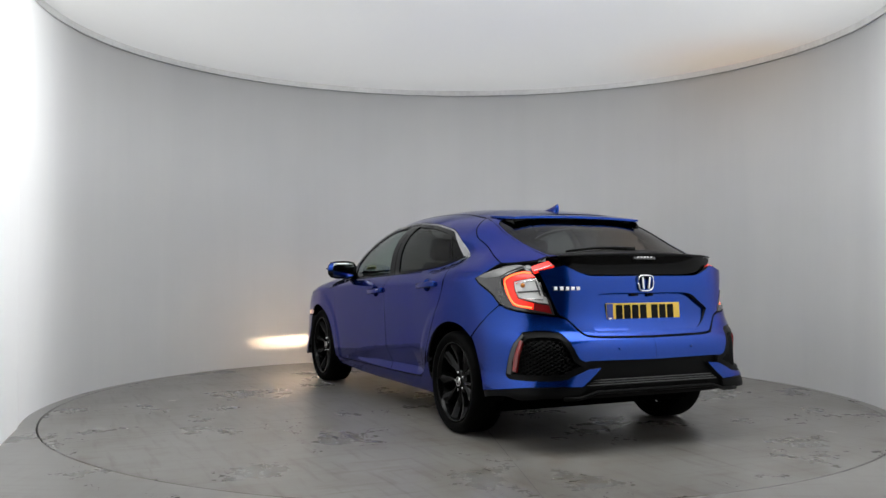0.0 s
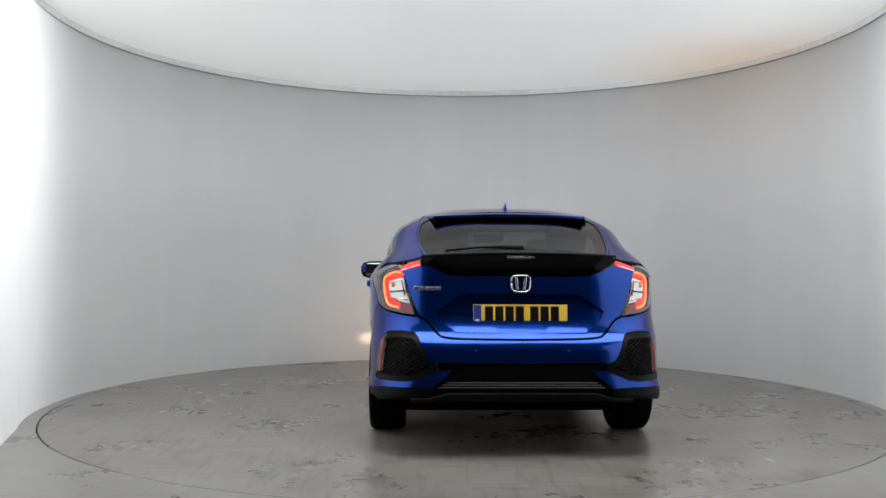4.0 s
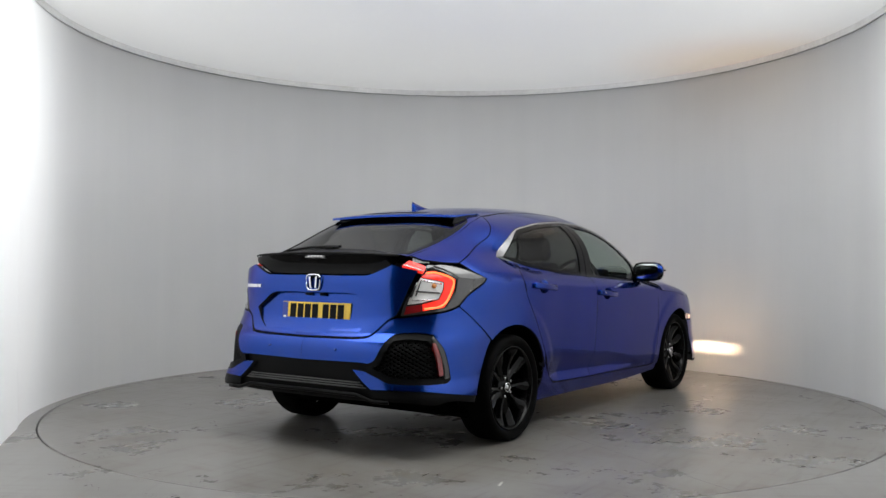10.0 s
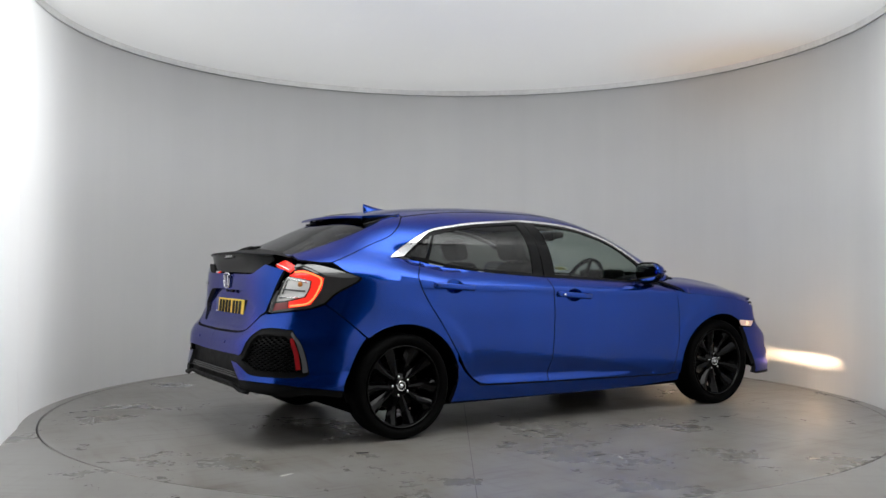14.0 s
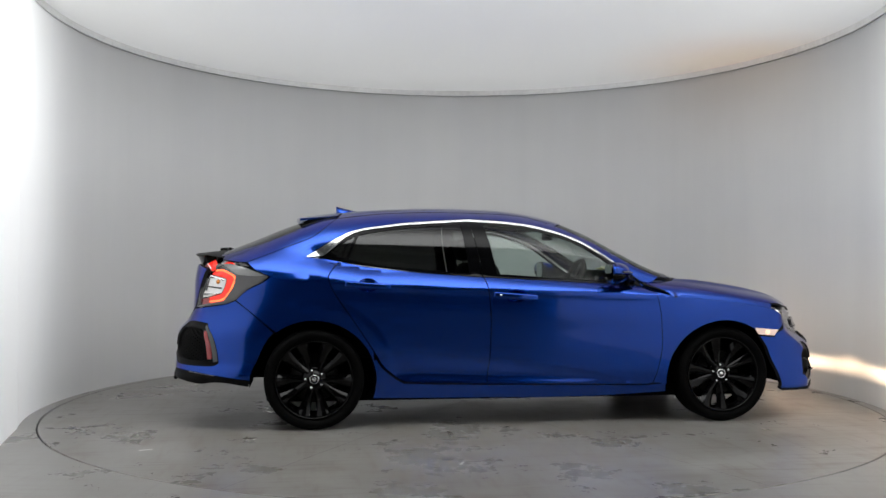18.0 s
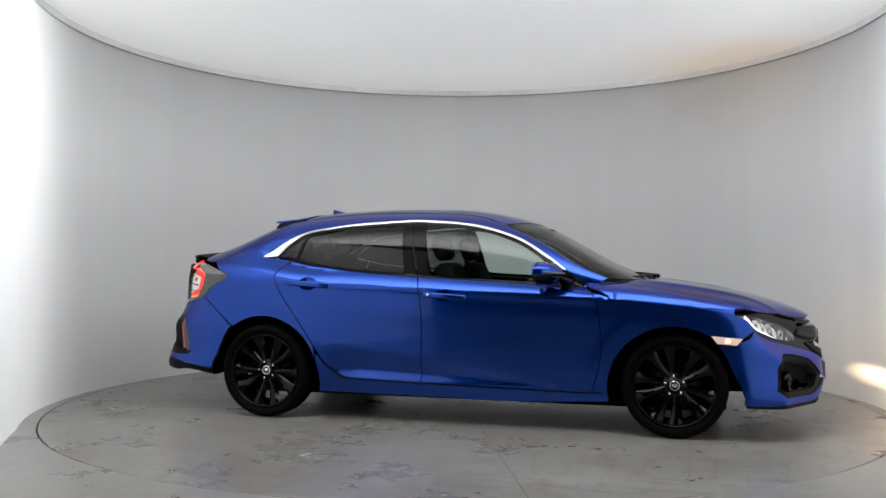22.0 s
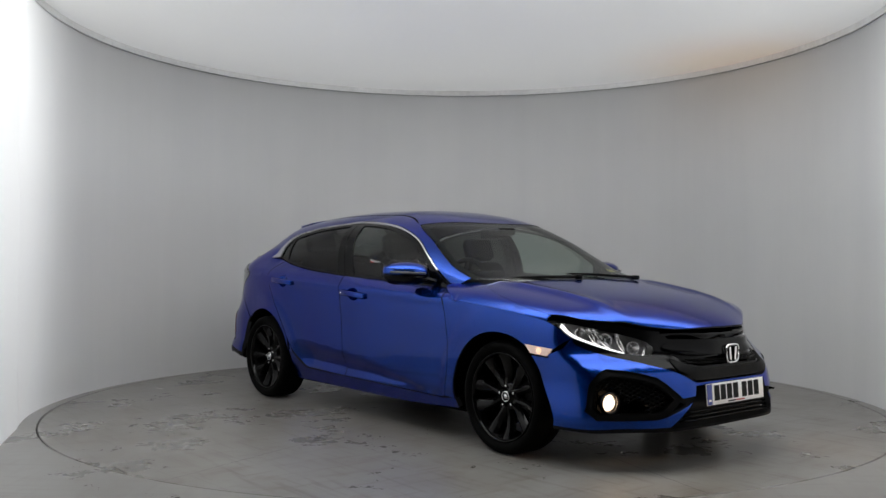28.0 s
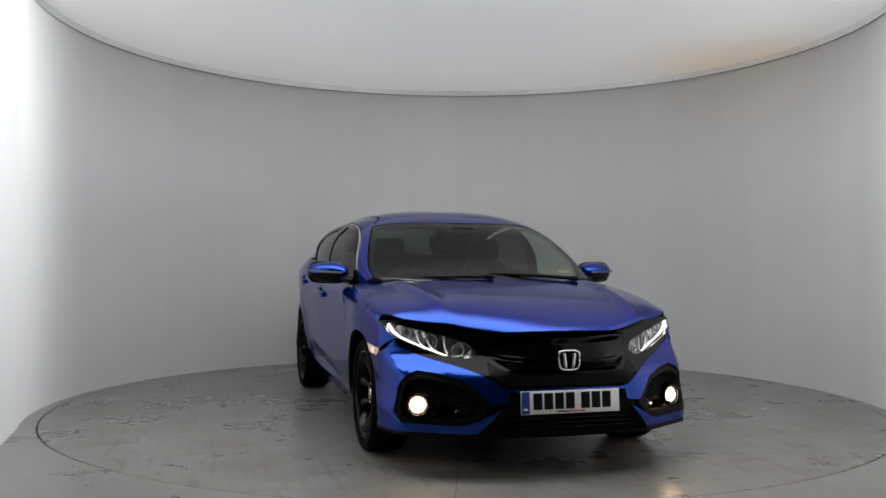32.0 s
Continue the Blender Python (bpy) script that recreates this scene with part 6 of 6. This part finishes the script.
def rear_bumper_half(flip, sg):
    top = [("r", 0.0, 0.628), ("r", 0.28, 0.632), ("r", 0.40, 0.638), ("r", 0.455, 0.656), ("r", 0.52, 0.728), ("r", 0.57, 0.752)]
    shoulder = [("r", 0.57, 0.752), ("r", 0.60, 0.752), ("x", -1.925, 0.779), ("x", -1.838, 0.806)]
    cut = [("x", -1.838, 0.806), ("x", -1.702, 0.699), ("x", -1.602, 0.612)]
    warch = [("x", -1.602, 0.612), ("x", -1.672, 0.505), ("x", -1.722, 0.395), ("x", -1.744, 0.315)]
    under = [("x", -1.744, 0.315), ("x", -1.83, 0.327), ("x", -1.99, 0.350), ("r", 0.75, 0.368), ("r", 0.62, 0.376), ("r", 0.494, 0.373)]
    tip = [("r", 0.494, 0.373), ("r", 0.43, 0.422), ("r", 0.374, 0.474)]
    vent_in = [("r", 0.47, 0.509), ("r", 0.513, 0.535), ("r", 0.56, 0.640), ("r", 0.585, 0.668)]
    vent_top = [("r", 0.585, 0.668), ("r", 0.66, 0.675), ("x", -2.012, 0.664)]
    vent_out = [("x", -2.012, 0.664), ("x", -1.978, 0.59), ("x", -1.950, 0.50), ("x", -1.938, 0.422)]
    vent_low = [("x", -1.938, 0.422), ("x", -1.985, 0.402), ("r", 0.70, 0.404), ("r", 0.595, 0.412), ("r", 0.535, 0.436), ("r", 0.455, 0.468)]
    lp = outline(belt_line(*top), belt_line(*shoulder), belt_line(*cut), belt_line(*warch), belt_line(*under), belt_line(*tip), belt_line(tip[-1], vent_low[-1]), belt_line(*vent_low[::-1]), belt_line(*vent_out[::-1]), belt_line(*vent_top[::-1]), belt_line(*vent_in[::-1]), belt_line(vent_in[0], ("r", 0.40, 0.513), ("r", 0.0, 0.508)))
    b = piece("rear_bumper", skin("rear_bumper", on_ring, lp, PAINT, flip=flip, step=0.025, gap=0.001, rim=0.035), CAR)
    ins = outline(belt_line(*vent_low), belt_line(vent_low[-1], vent_in[0]), belt_line(*vent_in), belt_line(*vent_top), belt_line(*vent_out))
    hole = shrink(resample(ins, 0.03), 0.030)
    sur = piece("vent_surround", skin("vent_surround", on_ring, ins, SATIN_BLACK, holes=[hole], flip=flip, step=0.02, gap=-0.003, off=-0.006, rim=0.03), b)
    tagged(piece("vent_mesh", honeycomb("vent_mesh", hole, -0.025, sg, False), b), "black honeycomb mesh of small cells", kind="stuff")
    piece("vent_back", skin("vent_back", on_ring, ins, DARK_VOID, flip=flip, step=0.05, gap=-0.008, off=-0.055, rim=0), b)
    # grey strip stands for the light that the black outer flange catches
    edge = outline(belt_line(("x", -2.014, 0.655), ("x", -1.982, 0.59), ("x", -1.955, 0.50), ("x", -1.945, 0.432)), belt_line(("x", -1.945, 0.432), ("x", -1.972, 0.425)), belt_line(("x", -1.972, 0.425), ("x", -1.980, 0.50), ("x", -2.003, 0.59), ("x", -2.024, 0.645)), belt_line(("x", -2.024, 0.645), ("x", -2.014, 0.655)))
    piece("edge_sheen", skin("edge_sheen", on_ring, edge, GREY_PLASTIC, flip=flip, step=0.02, off=0.002, gap=0, rim=0.02), sur)
    refl = outline(belt_line(("x", -2.032, 0.618), ("x", -2.020, 0.54), ("x", -2.008, 0.442)), belt_line(("x", -2.008, 0.442), ("x", -1.984, 0.446)), belt_line(("x", -1.984, 0.446), ("x", -1.995, 0.54), ("x", -2.014, 0.612), ("x", -2.032, 0.618)))
    piece("reflector", skin("reflector", on_ring, refl, RED_REFLEX, flip=flip, step=0.02, off=0.003, gap=0, rim=0.02), b, "tall narrow red reflector")
    strip = outline(belt_line(("x", -1.744, 0.311), ("x", -1.83, 0.323), ("x", -1.99, 0.346), ("r", 0.75, 0.364), ("r", 0.62, 0.372), ("r", 0.49, 0.369)), belt_line(("r", 0.49, 0.369), ("r", 0.50, 0.312)), belt_line(("r", 0.50, 0.312), ("r", 0.68, 0.312), ("x", -2.06, 0.292), ("x", -1.98, 0.302), ("x", -1.90, 0.300), ("x", -1.752, 0.276)), belt_line(("x", -1.752, 0.276), ("x", -1.744, 0.311)))
    piece("lower_strip", skin("lower_strip", on_ring, strip, SATIN_BLACK, flip=flip, step=0.025, off=-0.004, gap=0, rim=0.05), b)
    for y in (0.25,):
        x = float(end_x(y, 0.575, False))
        piece("parking_sensor", lathe("parking_sensor", [(0.0, 0.002), (0.008, 0.002), (0.010, -0.004)], PAINT, 16, Matrix.Translation((x, sg * y, 0.575)) @ Euler((0, 0, math.pi / 2)).to_matrix().to_4x4()), b)


def wheels():
    tyre_rows = [(0.243, 0.075), (0.255, 0.098), (0.275, 0.110), (0.294, 0.108), (0.306, 0.096), (0.313, 0.076), (0.3135, 0.04), (0.3135, -0.04), (0.313, -0.076), (0.306, -0.096), (0.290, -0.108), (0.262, -0.106), (0.243, -0.09)]
    tyre = lathe("tyre", tyre_rows, RUBBER, 72)
    barrel = lathe("rim", [(0.244, 0.080), (0.247, 0.094), (0.243, 0.098), (0.236, 0.092), (0.232, 0.070), (0.222, 0.04), (0.218, -0.08), (0.232, -0.1), (0.244, -0.09)], RIM_BLACK, 72)
    spoke = spoke_mesh()
    hub = lathe("hub", [(0.0, 0.062), (0.030, 0.062), (0.034, 0.058), (0.036, 0.050), (0.066, 0.045), (0.078, 0.038), (0.082, 0.015), (0.075, -0.02)], RIM_BLACK, 40)
    bolt = lathe("bolt", [(0.0, 0.060), (0.0062, 0.0595), (0.0078, 0.056), (0.008, 0.040)], SATIN_CHROME, 12)
    disc = lathe("brake_disc", [(0.06, -0.012), (0.150, -0.012), (0.152, -0.018), (0.152, -0.038), (0.06, -0.038)], BRAKE_METAL, 48)
    cap = lathe("cap_ring", [(0.024, 0.0645), (0.027, 0.066), (0.030, 0.0645), (0.0305, 0.060)], CHROME, 28)
    bar = lathe("cap_face", [(0.0, 0.0645), (0.012, 0.0645), (0.014, 0.063), (0.014, 0.060)], CHROME, 20)
    for x, hy, ang in ((-1.3485, 0.752, 17.0), (1.3485, 0.750, 5.0)):
        for sg in (1, -1):
            w = piece("wheel", tyre_holder(), CAR, "black multi-spoke alloy wheel with chrome bolts")
            w.location = (x, sg * hy, 0.313)
            w.rotation_euler = (0, radians(ang), 0 if sg > 0 else math.pi)
            piece("tyre", tyre, w)
            piece("rim", barrel, w)
            piece("hub", hub, w)
            piece("brake_disc", disc, w)
            piece("cap_ring", cap, w)
            piece("cap_face", bar, w)
            for k in range(5):
                a = radians(72 * k + 90)
                piece("bolt", bolt, w).location = (0.057 * math.cos(a), 0, 0.057 * math.sin(a))
            for k in range(10):
                s = piece("spoke", spoke, w)
                s.rotation_euler = (0, radians(72 * (k // 2) + (14 if k % 2 else -14)), 0)
                if k % 2:
                    s.scale = (1, 1, -1)


def tyre_holder():
    return lathe("wheel", [(0.0, -0.02), (0.05, -0.02), (0.055, -0.08), (0.0, -0.08)], DARK_VOID, 24)


def spoke_mesh():
    """One blade from hub to rim: a ridge that leans to one side and dips in its middle."""
    rows = []
    for t in np.linspace(0, 1, 9):
        r = 0.055 + 0.178 * t
        wide = 0.032 - 0.006 * math.sin(t * math.pi) + 0.026 * t
        y = 0.046 - 0.016 * math.sin(t * math.pi * 0.9) + 0.034 * t
        shift = 0.014 * math.sin(t * 2.2) - 0.004
        rows.append([(r, y - 0.014, shift - wide * 0.8), (r, y - 0.004, shift - wide * 0.55), (r, y + 0.004, shift - wide * 0.1), (r, y + 0.001, shift + wide * 0.30), (r, y - 0.022, shift + wide * 0.75), (r, y - 0.045, shift + wide * 0.4), (r, y - 0.045, shift - wide * 0.6)])
    bm = bmesh.new()
    vs = [[bm.verts.new(p) for p in row] for row in rows]
    for a, b in zip(vs, vs[1:]):
        for k in range(7):
            bm.faces.new((a[k], a[(k + 1) % 7], b[(k + 1) % 7], b[k]))
    bm.faces.new(vs[0])
    bm.faces.new(vs[-1][::-1])
    me = done("spoke", bm, RIM_BLACK)
    me.set_sharp_from_angle(angle=radians(35))
    return me


def inner_body():
    # near-black shells and blocks, added as blackout behind gaps and under the body
    for flip, sg in SIDES:
        shell = outline([(-1.98, 0.30), (-1.77, 0.28)], arch(*ARCH_R[:2], 0.405, 0.40, 182, -8, 24), [(-0.95, 0.23), (0.94, 0.23)], arch(*ARCH_F[:2], 0.41, 0.40, 188, -6, 24), [(1.76, 0.25), (1.9, 0.25)], [(1.9, 0.25), (1.9, 0.60), (1.66, 0.73)], [(1.66, 0.73), (1.2, 0.79), (0.85, 0.87)], [(0.85, 0.87), (0.3, 0.905), (-0.4, 0.94), (-1.0, 0.99), (-1.3, 1.04)], [(-1.3, 1.04), (-1.7, 1.0), (-1.98, 0.9)], [(-1.98, 0.9), (-1.98, 0.30)])
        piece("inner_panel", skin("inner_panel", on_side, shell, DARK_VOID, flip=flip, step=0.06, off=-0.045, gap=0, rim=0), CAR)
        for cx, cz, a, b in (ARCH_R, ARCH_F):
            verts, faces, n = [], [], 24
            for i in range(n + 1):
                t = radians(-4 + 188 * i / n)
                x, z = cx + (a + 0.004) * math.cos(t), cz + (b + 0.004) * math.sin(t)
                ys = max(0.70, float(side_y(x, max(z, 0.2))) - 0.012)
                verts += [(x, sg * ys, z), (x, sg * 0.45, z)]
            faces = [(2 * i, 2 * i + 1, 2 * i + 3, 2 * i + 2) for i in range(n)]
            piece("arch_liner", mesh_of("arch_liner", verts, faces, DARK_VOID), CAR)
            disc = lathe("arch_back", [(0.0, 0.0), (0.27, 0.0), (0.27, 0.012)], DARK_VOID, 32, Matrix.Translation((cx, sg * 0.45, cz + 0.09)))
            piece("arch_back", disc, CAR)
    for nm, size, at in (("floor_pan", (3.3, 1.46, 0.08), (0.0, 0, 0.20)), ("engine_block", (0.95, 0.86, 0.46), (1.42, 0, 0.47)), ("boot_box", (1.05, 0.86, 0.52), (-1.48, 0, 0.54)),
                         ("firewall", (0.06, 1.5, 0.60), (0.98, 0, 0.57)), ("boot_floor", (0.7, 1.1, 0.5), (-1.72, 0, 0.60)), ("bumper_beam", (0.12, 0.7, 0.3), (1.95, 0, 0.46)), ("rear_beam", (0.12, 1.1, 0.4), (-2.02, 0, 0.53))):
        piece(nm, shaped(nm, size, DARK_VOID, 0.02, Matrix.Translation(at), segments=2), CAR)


def cabin():
    dash = shaped("dashboard", (0.55, 1.42, 0.30), DASH, 0.08, Matrix.Translation((0.82, 0, 0.80)), lambda v: setattr(v.co, "x", v.co.x + 0.10 * (1 - (v.co.y / 0.71) ** 2)))
    d = piece("dashboard", dash, CAR, "dark grey dashboard under the windscreen")
    piece("binnacle", shaped("binnacle", (0.16, 0.36, 0.07), DASH, 0.03, Matrix.Translation((0.62, -0.37, 0.965))), d)
    sw = piece("steering_wheel", ring_mesh("steering_wheel", 0.185, 0.016, DASH), CAR, "dark three-spoke steering wheel")
    sw.location, sw.rotation_euler = (0.44, -0.37, 0.90), (0, radians(-66), 0)
    piece("boss", lathe("boss", [(0.0, 0.02), (0.05, 0.02), (0.07, 0.0), (0.05, -0.05)], DASH, 20, Euler((math.pi / 2, 0, 0)).to_matrix().to_4x4()), sw)
    for a in (0, 180, 270):
        m = Euler((0, 0, radians(a))).to_matrix().to_4x4() @ Matrix.Translation((0.11, 0, 0))
        piece("wheel_spoke", shaped("wheel_spoke", (0.15, 0.035, 0.014), DASH, 0.006, m), sw)
    for sg in (-1, 1):
        seat(0.10, sg * 0.37, 0.50, "front_seat")
        seat(-0.98, sg * 0.38, 0.56, "rear_seat")
    piece("rear_bench_middle", shaped("rear_bench_middle", (0.16, 0.36, 0.50), CLOTH, 0.05, Matrix.Translation((-1.14, 0, 0.80)) @ Euler((0, radians(-22), 0)).to_matrix().to_4x4()), CAR)
    piece("headlining", skin("headlining", on_cabin, half_loop(np.array([(-1.2, 0.0), (-1.2, 0.50), (-0.3, 0.56), (0.2, 0.52), (0.34, 0.3), (0.36, 0.0)])), plain("grey_headlining", (0.13, 0.13, 0.127), 0.9), step=0.1, off=-0.035, gap=0, rim=0), CAR)
    # dark liner added behind the tailgate seams to stop light coming through
    cut = stroke(HATCH_CUT)
    for flip, sg in SIDES:
        trim = np.vstack([cut + np.array([0.05, -0.03]), (cut + np.array([-0.035, 0.02]))[::-1]])
        piece("seam_liner", skin("seam_liner", on_side, trim, DASH, flip=flip, step=0.05, off=-0.03, gap=0, rim=0), CAR)
    piece("parcel_shelf", shaped("parcel_shelf", (0.5, 1.1, 0.02), CLOTH, 0.008, Matrix.Translation((-1.55, 0, 1.0))), CAR)
    im = piece("inner_mirror", shaped("inner_mirror", (0.025, 0.24, 0.065), DASH, 0.012, Matrix.Translation((0.36, 0, 1.245))), CAR)
    piece("sensor_pod", shaped("sensor_pod", (0.12, 0.16, 0.05), DASH, 0.02, Matrix.Translation((0.44, 0, 1.262))), im)
    piece("sticker", skin("sticker", on_cabin, np.array([(0.945, 0.50), (0.995, 0.48), (0.975, 0.565), (0.925, 0.585)]), STICKER, step=0.05, off=-0.012, gap=0, rim=0), CAR, "small yellow sticker inside the windscreen")
    for flip, sg in SIDES:
        piece("door_card", skin("door_card", on_side, outline([(-1.1, 0.6), (0.85, 0.5)], [(0.85, 0.5), (0.8, 0.893)], [(0.8, 0.893), (0.0, 0.935), (-0.7, 0.975), (-1.15, 1.03)], [(-1.15, 1.03), (-1.1, 0.6)]), DASH, flip=flip, step=0.08, off=-0.06, gap=0, rim=0), CAR)
    for k, (y0, y1) in enumerate(((-0.05, -0.58), (0.50, -0.02))):
        pts = [(x, y, float(hood_z(x, y)) + 0.012 + 0.006 * k) for x, y in ((1.185, y0), (1.16, 0.7 * y0 + 0.3 * y1), (1.10, 0.3 * y0 + 0.7 * y1), (1.06, y1))]
        w = piece("wiper", tube("wiper", pts, [0.012, 0.009, 0.008, 0.006], SATIN_BLACK, 8), CAR, "black windscreen wiper")
        piece("pivot_cap", shaped("pivot_cap", (0.05, 0.05, 0.03), SATIN_BLACK, 0.012, Matrix.Translation(pts[0])), w)


def ring_mesh(name, r, tube_r, mat):
    verts, faces, n, k = [], [], 36, 10
    for i in range(n):
        a = 2 * math.pi * i / n
        for j in range(k):
            b = 2 * math.pi * j / k
            q = r + tube_r * math.cos(b)
            verts.append((q * math.cos(a), q * math.sin(a), tube_r * math.sin(b)))
    for i in range(n):
        for j in range(k):
            faces.append((i * k + j, ((i + 1) % n) * k + j, ((i + 1) % n) * k + (j + 1) % k, i * k + (j + 1) % k))
    return mesh_of(name, verts, faces, mat)


def seat(x, y, z, name):
    base = piece(name, shaped(name, (0.52, 0.50, 0.16), CLOTH, 0.06, Matrix.Translation((x + 0.1, y, z - 0.06))), CAR, "dark cloth car seat")
    lean = Euler((0, radians(-20), 0)).to_matrix().to_4x4()
    piece("backrest", shaped("backrest", (0.15, 0.50, 0.60), CLOTH, 0.06, Matrix.Translation((x - 0.20, y, z + 0.26)) @ lean, lambda v: setattr(v.co, "y", v.co.y * (1.0 - 0.35 * max(0.0, v.co.z / 0.30)))), base)
    h = piece("headrest", shaped("headrest", (0.10, 0.26, 0.17), CLOTH, 0.045, Matrix.Translation((x - 0.325, y, z + 0.645)) @ lean), base)
    for dy in (-0.06, 0.06):
        piece("headrest_post", tube("headrest_post", [(x - 0.29, y + dy, z + 0.5), (x - 0.32, y + dy, z + 0.62)], 0.007, SATIN_CHROME, 6), h)


def antenna():
    bm = bmesh.new()
    rows = []
    for t in np.linspace(0, 1, 9):
        x = -1.0 - 0.195 * t
        h = 0.060 * t ** 1.4
        w = 0.028 * (1 - 0.75 * t) + 0.004
        base = float(cabin_z(x, 0.0)) - 0.004
        rows.append([bm.verts.new(p) for p in ((x, w, base), (x - 0.005, w * 0.55, base + h * 0.6), (x - 0.004, 0.0, base + h + 0.002), (x - 0.005, -w * 0.55, base + h * 0.6), (x, -w, base))])
    for a, b in zip(rows, rows[1:]):
        for k in range(4):
            bm.faces.new((a[k], a[k + 1], b[k + 1], b[k]))
    bm.faces.new(rows[-1])
    piece("shark_fin_antenna", done("shark_fin_antenna", bm, PAINT), CAR)


body_panels()
mirrors()
nose()
tail()
wheels()
antenna()
inner_body()
cabin()


def motions():
    """The turntable turns, and the car rides on it."""
    rows_table, rows_car = [], []
    for k in range(33):
        a = turn_at(float(k))
        c, s = math.cos(radians(a)), math.sin(radians(a))
        rows_table.append((float(k), pose(0, 0, 0, 0, 0, a)))
        rows_car.append((float(k), pose(c * CAR_X - s * CAR_Y, s * CAR_X + c * CAR_Y, 0, 0, 0, a)))
    walk(TABLE, rows_table)
    walk(CAR, rows_car)


CAR_X, CAR_Y = 0.229, -0.227
motions()
